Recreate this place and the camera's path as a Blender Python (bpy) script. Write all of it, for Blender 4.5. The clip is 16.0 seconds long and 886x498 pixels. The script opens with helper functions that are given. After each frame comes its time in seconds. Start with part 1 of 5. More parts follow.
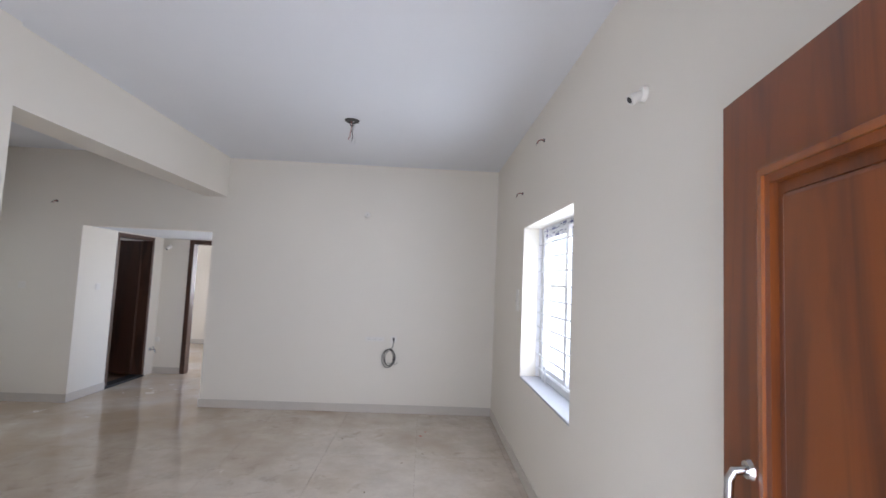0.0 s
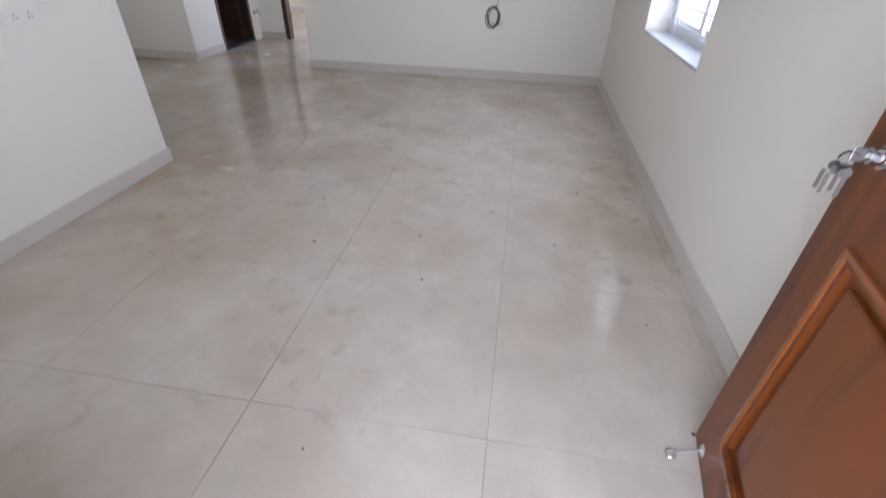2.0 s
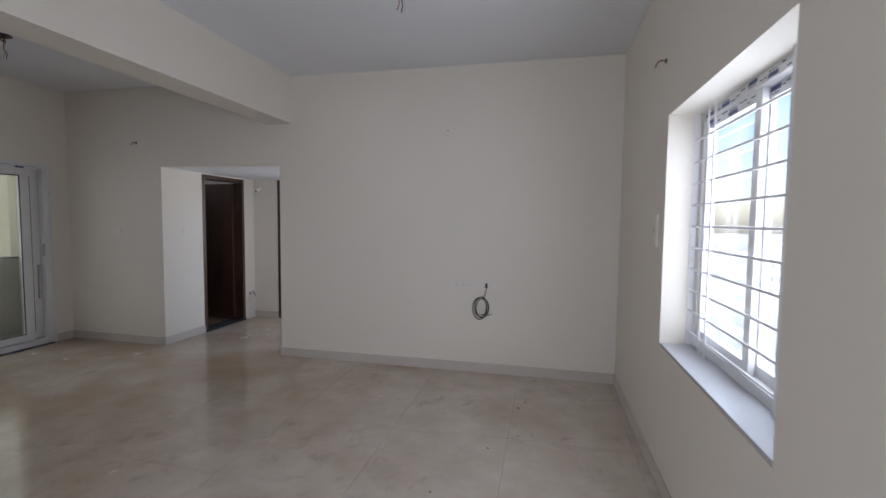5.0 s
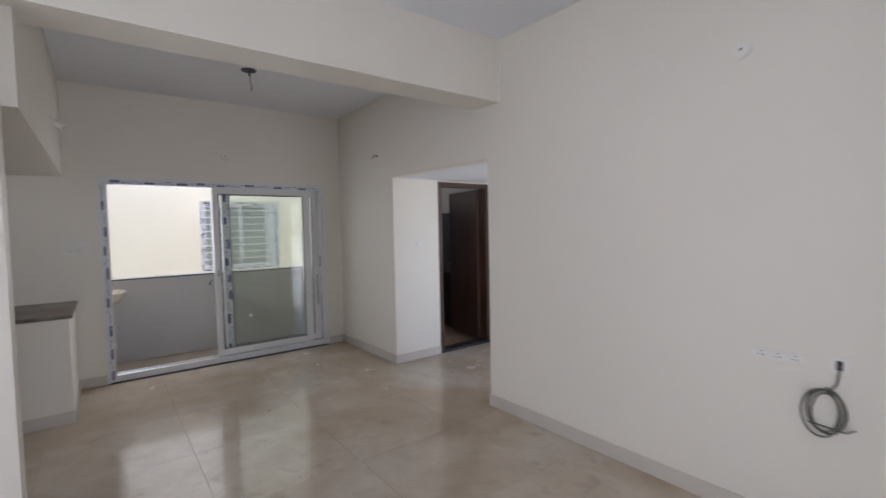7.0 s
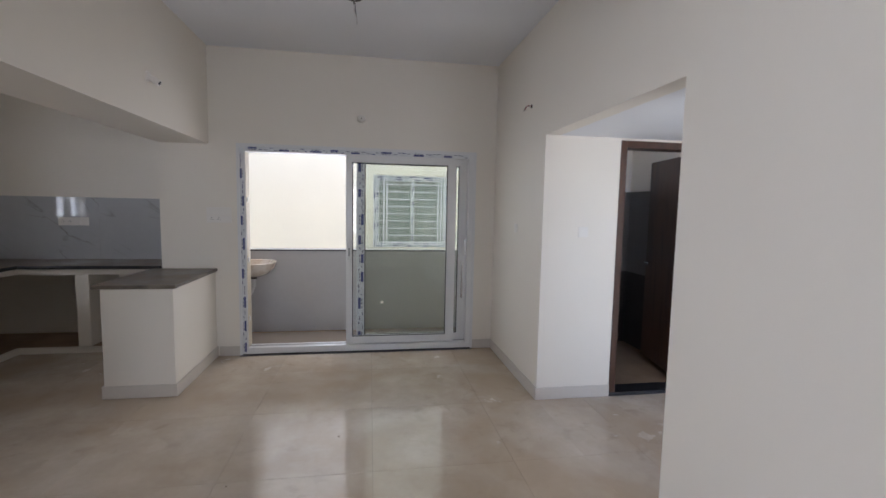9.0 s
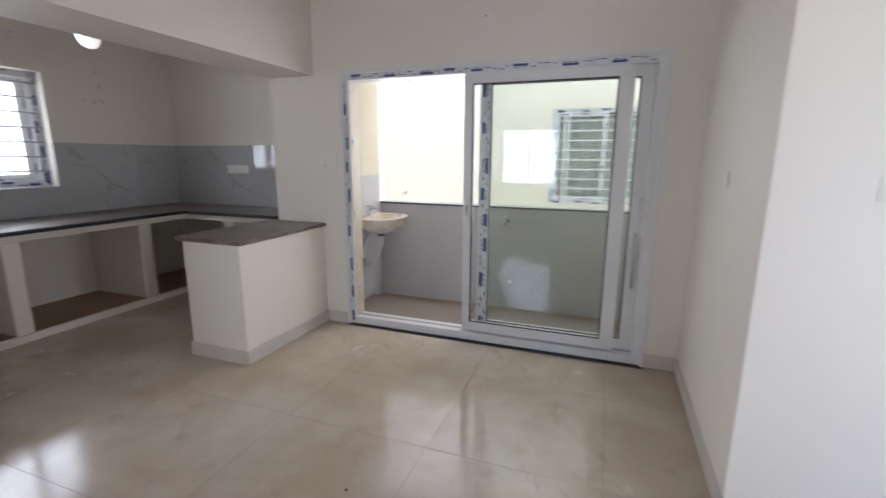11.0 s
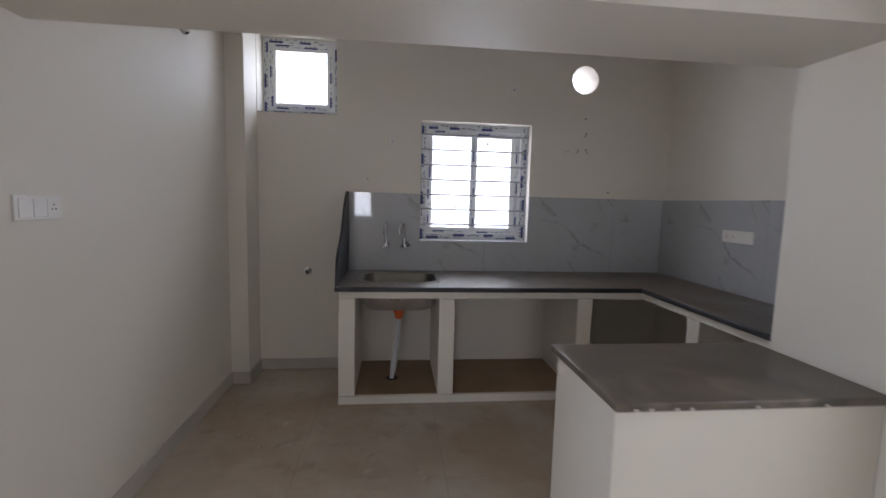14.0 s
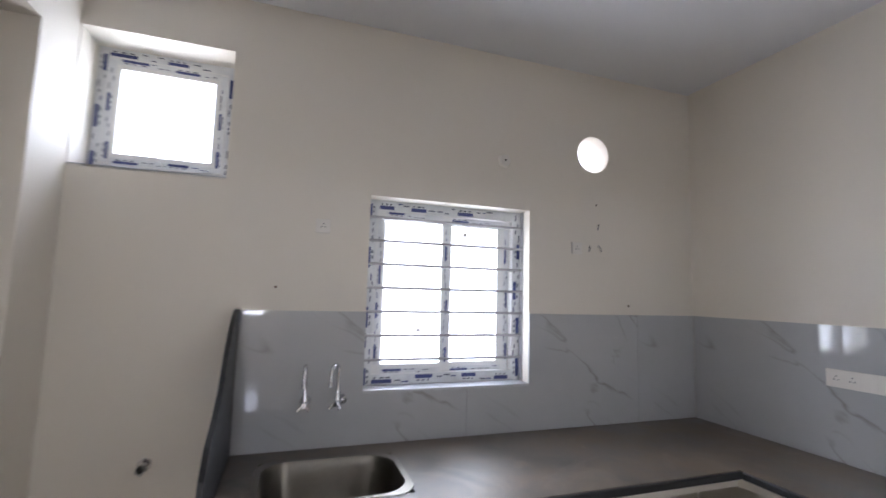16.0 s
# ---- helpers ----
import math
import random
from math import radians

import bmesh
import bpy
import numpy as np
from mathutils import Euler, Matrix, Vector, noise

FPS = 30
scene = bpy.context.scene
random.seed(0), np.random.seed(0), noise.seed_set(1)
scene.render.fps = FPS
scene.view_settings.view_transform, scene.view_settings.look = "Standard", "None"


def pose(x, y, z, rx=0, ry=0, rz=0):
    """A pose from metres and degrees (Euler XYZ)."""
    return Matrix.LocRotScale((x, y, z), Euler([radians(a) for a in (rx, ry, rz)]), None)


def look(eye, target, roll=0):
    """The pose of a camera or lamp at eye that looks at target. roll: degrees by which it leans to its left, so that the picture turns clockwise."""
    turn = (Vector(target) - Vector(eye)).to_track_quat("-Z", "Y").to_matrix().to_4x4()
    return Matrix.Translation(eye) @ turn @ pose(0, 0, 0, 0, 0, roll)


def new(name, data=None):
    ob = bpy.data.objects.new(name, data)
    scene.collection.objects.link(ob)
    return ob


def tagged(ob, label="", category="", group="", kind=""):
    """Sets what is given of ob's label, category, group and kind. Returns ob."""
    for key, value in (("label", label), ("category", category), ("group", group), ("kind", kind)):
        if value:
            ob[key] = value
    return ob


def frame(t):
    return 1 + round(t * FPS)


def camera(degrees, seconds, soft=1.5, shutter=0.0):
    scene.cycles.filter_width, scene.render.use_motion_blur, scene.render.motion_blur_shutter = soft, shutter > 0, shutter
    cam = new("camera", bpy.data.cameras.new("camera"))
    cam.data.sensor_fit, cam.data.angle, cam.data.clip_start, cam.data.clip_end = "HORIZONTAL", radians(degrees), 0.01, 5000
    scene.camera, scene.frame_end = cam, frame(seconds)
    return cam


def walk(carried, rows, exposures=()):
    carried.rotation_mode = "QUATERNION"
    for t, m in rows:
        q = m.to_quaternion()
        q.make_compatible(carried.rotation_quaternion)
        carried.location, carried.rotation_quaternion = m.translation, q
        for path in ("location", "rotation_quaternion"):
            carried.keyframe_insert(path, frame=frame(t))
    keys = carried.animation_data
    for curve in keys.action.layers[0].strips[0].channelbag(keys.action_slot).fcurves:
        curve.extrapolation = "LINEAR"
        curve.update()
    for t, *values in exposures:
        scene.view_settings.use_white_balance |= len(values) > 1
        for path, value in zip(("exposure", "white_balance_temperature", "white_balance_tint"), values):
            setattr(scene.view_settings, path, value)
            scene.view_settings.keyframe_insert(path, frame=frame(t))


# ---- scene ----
cam = camera(89.6, 16.0, shutter=0.4)
PATH = [
    (0, (0.693, 0.599, 1.619), (0.772, 2.592, 1.763), 2.5),
    (0.5, (0.71, 0.593, 1.628), (0.617, 2.582, 1.816), 2.5),
    (1, (0.698, 0.585, 1.589), (0.427, 2.565, 1.659), 2.2),
    (1.5, (0.682, 0.587, 1.464), (0.386, 2.466, 0.845), 1.6),
    (2, (0.659, 0.584, 1.34), (0.412, 2.212, 0.205), 1.5),
    (2.5, (0.611, 0.603, 1.318), (0.38, 2.177, 0.105), -0.1),
    (3, (0.612, 0.645, 1.4), (0.403, 2.503, 0.69), -0.7),
    (3.2, (0.652, 0.732, 1.42), (0.44, 2.646, 0.881), -0.6),
    (5.3, (0.967, 2.035, 1.518), (0.409, 3.952, 1.407), 0.5),
    (5.5, (1.01, 2.22, 1.512), (0.344, 4.103, 1.414), 0.1),
    (6, (1.036, 2.686, 1.521), (0.035, 4.415, 1.419), 0.0),
    (6.5, (0.921, 3.112, 1.559), (-0.336, 4.665, 1.458), -0.2),
    (7, (0.847, 3.547, 1.54), (-0.738, 4.762, 1.443), -1.2),
    (7.5, (0.682, 3.911, 1.534), (-1.082, 4.845, 1.409), -0.7),
    (8, (0.436, 4.254, 1.543), (-1.402, 5.035, 1.431), 0.6),
    (8.5, (0.176, 4.567, 1.527), (-1.762, 5.049, 1.408), 0.4),
    (8.7, (0.053, 4.673, 1.524), (-1.9, 5.083, 1.387), 0.7),
    (11, (-1.583, 5.628, 1.456), (-3.422, 4.95, 1.053), 0.3),
    (11.5, (-1.892, 5.703, 1.458), (-3.438, 4.477, 1.134), 2.4),
    (12, (-2.162, 5.618, 1.483), (-3.316, 4.006, 1.217), 2.8),
    (12.5, (-2.453, 5.531, 1.433), (-3.383, 3.775, 1.209), 2.1),
    (13, (-2.747, 5.343, 1.456), (-3.289, 3.436, 1.191), 1.5),
    (13.5, (-2.973, 4.975, 1.47), (-3.395, 3.033, 1.239), 1.3),
    (14, (-3.163, 4.611, 1.509), (-3.379, 2.633, 1.299), 1.5),
    (14.5, (-3.147, 4.201, 1.484), (-3.332, 2.216, 1.324), 2.2),
    (15, (-3.125, 3.817, 1.554), (-3.314, 1.826, 1.526), 2.1),
    (15.5, (-3.111, 3.426, 1.61), (-3.37, 1.447, 1.729), 2.0),
    (16, (-2.985, 3.055, 1.684), (-3.628, 1.172, 1.881), 1.6),
]
TINT = 19
EXPOSURES = [(t, e, k, TINT) for t, e, k in (
    (0.0, 1.97, 6120), (1.0, 1.8, 6080), (1.5, 1.9, 5900), (2.0, 2.0, 5960), (2.5, 1.95, 5900), (3.0, 1.65, 5930), (5.5, 1.33, 6250), (6.0, 1.75, 6250), (6.5, 1.87, 6200),
    (7.0, 1.87, 6200), (7.5, 1.92, 6150), (8.5, 2.02, 6150),
    (11.0, 2.4, 6100), (11.5, 2.48, 6060), (12.0, 1.86, 5950), (12.5, 1.62, 5930), (13.0, 1.65, 5950), (13.5, 1.8, 6100),
    (14.0, 2.25, 6100), (14.5, 2.98, 6130), (15.0, 3.05, 6080), (15.5, 3.0, 6050), (16.0, 3.0, 6000))]
walk(cam, [(t, look(eye, target, roll)) for t, eye, target, roll in PATH], EXPOSURES)

# ---- world, sun, large lights ----
world = bpy.data.worlds.new("sky")
scene.world = world
world.use_nodes = True
wn = world.node_tree
sky = wn.nodes.new("ShaderNodeTexSky")
sky.sky_type = "NISHITA"
sky.sun_disc = False
sky.sun_elevation = radians(58)
sky.sun_rotation = radians(290)
sky.air_density, sky.dust_density, sky.ozone_density = 1.0, 1.2, 1.0
wn.links.new(sky.outputs["Color"], wn.nodes["Background"].inputs["Color"])
wn.nodes["Background"].inputs["Strength"].default_value = 0.12


def sun_lamp(energy, angle, elevation, rotation):
    data = bpy.data.lights.new("sun", "SUN")
    data.energy, data.angle, data.color = energy, radians(angle), (1.0, 0.96, 0.9)
    way = Vector((math.sin(radians(rotation)) * math.cos(radians(elevation)),
                  math.cos(radians(rotation)) * math.cos(radians(elevation)), math.sin(radians(elevation))))
    ob = new("sun", data)
    ob.matrix_world = look(way * 30, (0, 0, 0))
    return ob


def area_lamp(name, at, target, width, height, power, color=(1, 1, 1)):
    data = bpy.data.lights.new(name, "AREA")
    data.shape, data.size, data.size_y, data.energy, data.color = "RECTANGLE", width, height, power, color
    ob = new(name, data)
    ob.matrix_world = look(at, target)
    return ob


DAY = (0.9, 0.95, 1.0)
sun_lamp(2.5, 12, 58, 290)
area_lamp("doorway_daylight", (0.72, 0.36, 1.02), (0.72, 3.0, 1.02), 0.9, 1.95, 7, (0.76, 0.88, 1.0))
area_lamp("entrance_window_daylight", (-0.615, 0.36, 1.6), (-0.615, 3.0, 1.4), 1.1, 1.2, 4.5, (0.8, 0.9, 1.0))
area_lamp("living_window_daylight", (1.86, 3.926, 1.47), (0.0, 3.926, 1.3), 1.3, 1.3, 10.5, (0.82, 0.91, 1.0))
area_lamp("kitchen_window_daylight", (-3.87, 0.36, 1.68), (-3.87, 3.0, 1.5), 0.95, 1.0, 4.0, DAY)
area_lamp("vent_daylight", (-2.33, 0.36, 2.55), (-2.33, 3.0, 2.3), 0.62, 0.62, 1.05, DAY)
area_lamp("light_well_sky", (-6.75, 4.9, 4.6), (-6.95, 4.9, 1.0), 1.4, 4.6, 45, (1.0, 1.0, 1.0))
area_lamp("balcony_door_daylight", (-5.35, 4.74, 1.5), (0, 4.74, 1.2), 2.2, 1.1, 2.6, DAY)
area_lamp("passage_daylight", (-1.75, 7.0, 1.1), (-3.5, 7.0, 1.1), 0.9, 1.9, 0.38, (0.74, 0.87, 1.0))
area_lamp("bedroom_window_daylight", (-0.25, 9.5, 1.55), (-4, 9.5, 1.3), 1.7, 1.4, 7, DAY)
area_lamp("bedroom_end_daylight", (-1.95, 11.1, 1.55), (-1.95, 7, 1.3), 0.9, 1.1, 9, DAY)


# ---- materials ----
def surface(name, base, rough=0.6, metal=0.0, var=0.06, scale=1.3, grain=60.0, bump=0.05, rough_var=0.0, stain=None,
            stain_scale=2.2, stain_at=(0.55, 0.75), coat=0.0, rnd=0.0, stretch=(1, 1, 1)):
    m = bpy.data.materials.new(name)
    m.use_nodes = True
    nt = m.node_tree
    b = nt.nodes["Principled BSDF"]
    b.inputs["Metallic"].default_value = metal
    b.inputs["Coat Weight"].default_value = coat
    b.inputs["Coat Roughness"].default_value = 0.08
    tc = nt.nodes.new("ShaderNodeTexCoord")
    mp = nt.nodes.new("ShaderNodeMapping")
    mp.inputs["Scale"].default_value = stretch
    nt.links.new(tc.outputs["Object"], mp.inputs["Vector"])
    if rnd:
        info = nt.nodes.new("ShaderNodeObjectInfo")
        mul = nt.nodes.new("ShaderNodeMath")
        mul.operation = "MULTIPLY"
        mul.inputs[1].default_value = 37.0
        nt.links.new(info.outputs["Random"], mul.inputs[0])
        com = nt.nodes.new("ShaderNodeCombineXYZ")
        nt.links.new(mul.outputs[0], com.inputs[0])
        nt.links.new(mul.outputs[0], com.inputs[2])
        nt.links.new(com.outputs[0], mp.inputs["Location"])
    big = nt.nodes.new("ShaderNodeTexNoise")
    big.inputs["Scale"].default_value, big.inputs["Detail"].default_value = scale, 5
    fine = nt.nodes.new("ShaderNodeTexNoise")
    fine.inputs["Scale"].default_value, fine.inputs["Detail"].default_value = grain, 4
    for n in (big, fine):
        nt.links.new(mp.outputs["Vector"], n.inputs["Vector"])
    mix = nt.nodes.new("ShaderNodeMath")
    mix.operation = "MULTIPLY_ADD"
    mix.inputs[1].default_value = 0.35
    nt.links.new(fine.outputs["Fac"], mix.inputs[0])
    nt.links.new(big.outputs["Fac"], mix.inputs[2])
    ramp = nt.nodes.new("ShaderNodeValToRGB")
    ramp.color_ramp.elements[0].position, ramp.color_ramp.elements[1].position = 0.42, 0.95
    ramp.color_ramp.elements[0].color = (*[max(c * (1 - var), 0) for c in base], 1)
    ramp.color_ramp.elements[1].color = (*[min(c * (1 + var), 1) for c in base], 1)
    nt.links.new(mix.outputs[0], ramp.inputs["Fac"])
    color = ramp.outputs["Color"]
    if stain:
        sn = nt.nodes.new("ShaderNodeTexNoise")
        sn.inputs["Scale"].default_value, sn.inputs["Detail"].default_value = stain_scale, 9
        sn.inputs["Roughness"].default_value = 0.65
        nt.links.new(mp.outputs["Vector"], sn.inputs["Vector"])
        sr = nt.nodes.new("ShaderNodeMapRange")
        sr.inputs["From Min"].default_value, sr.inputs["From Max"].default_value = stain_at
        nt.links.new(sn.outputs["Fac"], sr.inputs["Value"])
        mx = nt.nodes.new("ShaderNodeMix")
        mx.data_type = "RGBA"
        mx.inputs["B"].default_value = (*stain, 1)
        nt.links.new(sr.outputs["Result"], mx.inputs["Factor"])
        nt.links.new(color, mx.inputs["A"])
        color = mx.outputs["Result"]
        rr = nt.nodes.new("ShaderNodeMapRange")
        rr.inputs["To Min"].default_value, rr.inputs["To Max"].default_value = rough, min(rough + rough_var, 1)
        nt.links.new(sr.outputs["Result"], rr.inputs["Value"])
        nt.links.new(rr.outputs["Result"], b.inputs["Roughness"])
    elif rough_var:
        rr = nt.nodes.new("ShaderNodeMapRange")
        rr.inputs["To Min"].default_value, rr.inputs["To Max"].default_value = rough, min(rough + rough_var, 1)
        nt.links.new(big.outputs["Fac"], rr.inputs["Value"])
        nt.links.new(rr.outputs["Result"], b.inputs["Roughness"])
    else:
        b.inputs["Roughness"].default_value = rough
    nt.links.new(color, b.inputs["Base Color"])
    if bump:
        bp = nt.nodes.new("ShaderNodeBump")
        bp.inputs["Strength"].default_value, bp.inputs["Distance"].default_value = bump, 0.004
        nt.links.new(mix.outputs[0], bp.inputs["Height"])
        nt.links.new(bp.outputs["Normal"], b.inputs["Normal"])
    return m


def marble(name, base, vein, rough):
    """Polished tile with thin broken veins in the tile's own coordinates."""
    m = surface(name, base, rough, var=0.05, scale=1.6, grain=9, bump=0.0)
    nt = m.node_tree
    b = nt.nodes["Principled BSDF"]
    tc = nt.nodes.new("ShaderNodeTexCoord")
    mp = nt.nodes.new("ShaderNodeMapping")
    turn = nt.nodes.new("ShaderNodeMapping")
    turn.inputs["Rotation"].default_value = (0.0, 0.55, 0.4)
    mp.inputs["Scale"].default_value = (0.5, 0.8, 2.2)
    nt.links.new(tc.outputs["Object"], turn.inputs["Vector"])
    nt.links.new(turn.outputs["Vector"], mp.inputs["Vector"])
    n1 = nt.nodes.new("ShaderNodeTexNoise")
    n1.inputs["Scale"].default_value, n1.inputs["Detail"].default_value, n1.inputs["Distortion"].default_value = 1.0, 4, 0.35
    n2 = nt.nodes.new("ShaderNodeTexNoise")
    n2.inputs["Scale"].default_value = 2.6
    for n in (n1, n2):
        nt.links.new(mp.outputs["Vector"], n.inputs["Vector"])
    r1 = nt.nodes.new("ShaderNodeValToRGB")
    e = r1.color_ramp.elements
    e[0].position, e[1].position = 0.49, 0.51
    e[0].color = e[1].color = (0, 0, 0, 1)
    e.new(0.5).color = (1, 1, 1, 1)
    nt.links.new(n1.outputs["Fac"], r1.inputs["Fac"])
    r2 = nt.nodes.new("ShaderNodeMapRange")
    r2.inputs["From Min"].default_value, r2.inputs["From Max"].default_value = 0.42, 0.6
    nt.links.new(n2.outputs["Fac"], r2.inputs["Value"])
    mul = nt.nodes.new("ShaderNodeMath")
    mul.operation = "MULTIPLY"
    nt.links.new(r1.outputs["Color"], mul.inputs[0])
    nt.links.new(r2.outputs["Result"], mul.inputs[1])
    mx = nt.nodes.new("ShaderNodeMix")
    mx.data_type = "RGBA"
    mx.inputs["B"].default_value = (*vein, 1)
    nt.links.new(mul.outputs[0], mx.inputs["Factor"])
    nt.links.new(b.inputs["Base Color"].links[0].from_socket, mx.inputs["A"])
    nt.links.new(mx.outputs["Result"], b.inputs["Base Color"])
    return m


def wood(name, dark, light, rough=0.3, coat=0.3):
    m = surface(name, light, rough, var=0.1, scale=2.0, grain=40, bump=0.06, coat=coat, stretch=(9, 9, 0.7))
    nt = m.node_tree
    b = nt.nodes["Principled BSDF"]
    tc = nt.nodes.new("ShaderNodeTexCoord")
    mp = nt.nodes.new("ShaderNodeMapping")
    mp.inputs["Scale"].default_value = (5, 5, 0.55)
    nt.links.new(tc.outputs["Object"], mp.inputs["Vector"])
    n = nt.nodes.new("ShaderNodeTexNoise")
    n.inputs["Scale"].default_value, n.inputs["Detail"].default_value, n.inputs["Distortion"].default_value = 1.6, 8, 1.6
    nt.links.new(mp.outputs["Vector"], n.inputs["Vector"])
    r = nt.nodes.new("ShaderNodeMapRange")
    r.inputs["From Min"].default_value, r.inputs["From Max"].default_value = 0.5, 0.72
    nt.links.new(n.outputs["Fac"], r.inputs["Value"])
    mx = nt.nodes.new("ShaderNodeMix")
    mx.data_type = "RGBA"
    mx.inputs["B"].default_value = (*dark, 1)
    nt.links.new(r.outputs["Result"], mx.inputs["Factor"])
    nt.links.new(b.inputs["Base Color"].links[0].from_socket, mx.inputs["A"])
    nt.links.new(mx.outputs["Result"], b.inputs["Base Color"])
    return m


def glass(name, tint=(0.96, 0.975, 0.97), ior=1.5, haze=0.0, veil=0.0):
    m = bpy.data.materials.new(name)
    m.use_nodes = True
    nt = m.node_tree
    nt.nodes.remove(nt.nodes["Principled BSDF"])
    out = nt.nodes["Material Output"]
    tr = nt.nodes.new("ShaderNodeBsdfTransparent")
    tr.inputs["Color"].default_value = (*tint, 1)
    gl = nt.nodes.new("ShaderNodeBsdfGlossy")
    gl.inputs["Roughness"].default_value = 0.01 + haze
    lw = nt.nodes.new("ShaderNodeLayerWeight")
    lw.inputs["Blend"].default_value = 0.5
    pw = nt.nodes.new("ShaderNodeMath")
    pw.operation = "POWER"
    pw.inputs[1].default_value = 5.0
    nt.links.new(lw.outputs["Facing"], pw.inputs[0])
    fr = nt.nodes.new("ShaderNodeMapRange")
    f0 = ((ior - 1) / (ior + 1)) ** 2
    fr.inputs["To Min"].default_value, fr.inputs["To Max"].default_value = f0, 1.0
    nt.links.new(pw.outputs[0], fr.inputs["Value"])
    mx = nt.nodes.new("ShaderNodeMixShader")
    nt.links.new(fr.outputs["Result"], mx.inputs["Fac"])
    nt.links.new(tr.outputs["BSDF"], mx.inputs[1])
    nt.links.new(gl.outputs["BSDF"], mx.inputs[2])
    skin = mx.outputs["Shader"]
    if veil:
        dirt = nt.nodes.new("ShaderNodeBsdfDiffuse")
        dirt.inputs["Color"].default_value = (0.72, 0.72, 0.66, 1)
        film = nt.nodes.new("ShaderNodeMixShader")
        film.inputs["Fac"].default_value = veil
        nt.links.new(skin, film.inputs[1])
        nt.links.new(dirt.outputs["BSDF"], film.inputs[2])
        skin = film.outputs["Shader"]
    nt.links.new(skin, out.inputs["Surface"])
    return m


def scuffs(m, color, scale, lo, hi, amount):
    """Lighter dusty smears over a finished material."""
    nt = m.node_tree
    b = nt.nodes["Principled BSDF"]
    vec = nt.nodes["Mapping"].outputs["Vector"]
    n = nt.nodes.new("ShaderNodeTexNoise")
    n.inputs["Scale"].default_value, n.inputs["Detail"].default_value, n.inputs["Distortion"].default_value = scale, 8, 1.2
    nt.links.new(vec, n.inputs["Vector"])
    r = nt.nodes.new("ShaderNodeMapRange")
    r.inputs["From Min"].default_value, r.inputs["From Max"].default_value, r.inputs["To Max"].default_value = lo, hi, amount
    nt.links.new(n.outputs["Fac"], r.inputs["Value"])
    mx = nt.nodes.new("ShaderNodeMix")
    mx.data_type = "RGBA"
    mx.inputs["B"].default_value = (*color, 1)
    nt.links.new(r.outputs["Result"], mx.inputs["Factor"])
    nt.links.new(b.inputs["Base Color"].links[0].from_socket, mx.inputs["A"])
    nt.links.new(mx.outputs["Result"], b.inputs["Base Color"])
    old = b.inputs["Roughness"].links[0].from_socket
    ad = nt.nodes.new("ShaderNodeMath")
    ad.operation = "MULTIPLY_ADD"
    ad.inputs[1].default_value = 0.3
    nt.links.new(r.outputs["Result"], ad.inputs[0])
    nt.links.new(old, ad.inputs[2])
    nt.links.new(ad.outputs[0], b.inputs["Roughness"])


def smear(nt, vec, scale, lo, hi, bend, detail=8.0):
    n = nt.nodes.new("ShaderNodeTexNoise")
    n.inputs["Scale"].default_value, n.inputs["Detail"].default_value, n.inputs["Distortion"].default_value = scale, detail, bend
    nt.links.new(vec, n.inputs["Vector"])
    r = nt.nodes.new("ShaderNodeMapRange")
    r.inputs["From Min"].default_value, r.inputs["From Max"].default_value = lo, hi
    nt.links.new(n.outputs["Fac"], r.inputs["Value"])
    return r


def over(nt, b, fac, color, amount):
    k = nt.nodes.new("ShaderNodeMath")
    k.operation = "MULTIPLY"
    k.inputs[1].default_value = amount
    nt.links.new(fac, k.inputs[0])
    mx = nt.nodes.new("ShaderNodeMix")
    mx.data_type = "RGBA"
    mx.inputs["B"].default_value = (*color, 1)
    nt.links.new(k.outputs[0], mx.inputs["Factor"])
    nt.links.new(b.inputs["Base Color"].links[0].from_socket, mx.inputs["A"])
    nt.links.new(mx.outputs["Result"], b.inputs["Base Color"])


def product(nt, a, b):
    k = nt.nodes.new("ShaderNodeMath")
    k.operation = "MULTIPLY"
    nt.links.new(a, k.inputs[0])
    nt.links.new(b, k.inputs[1])
    return k.outputs[0]


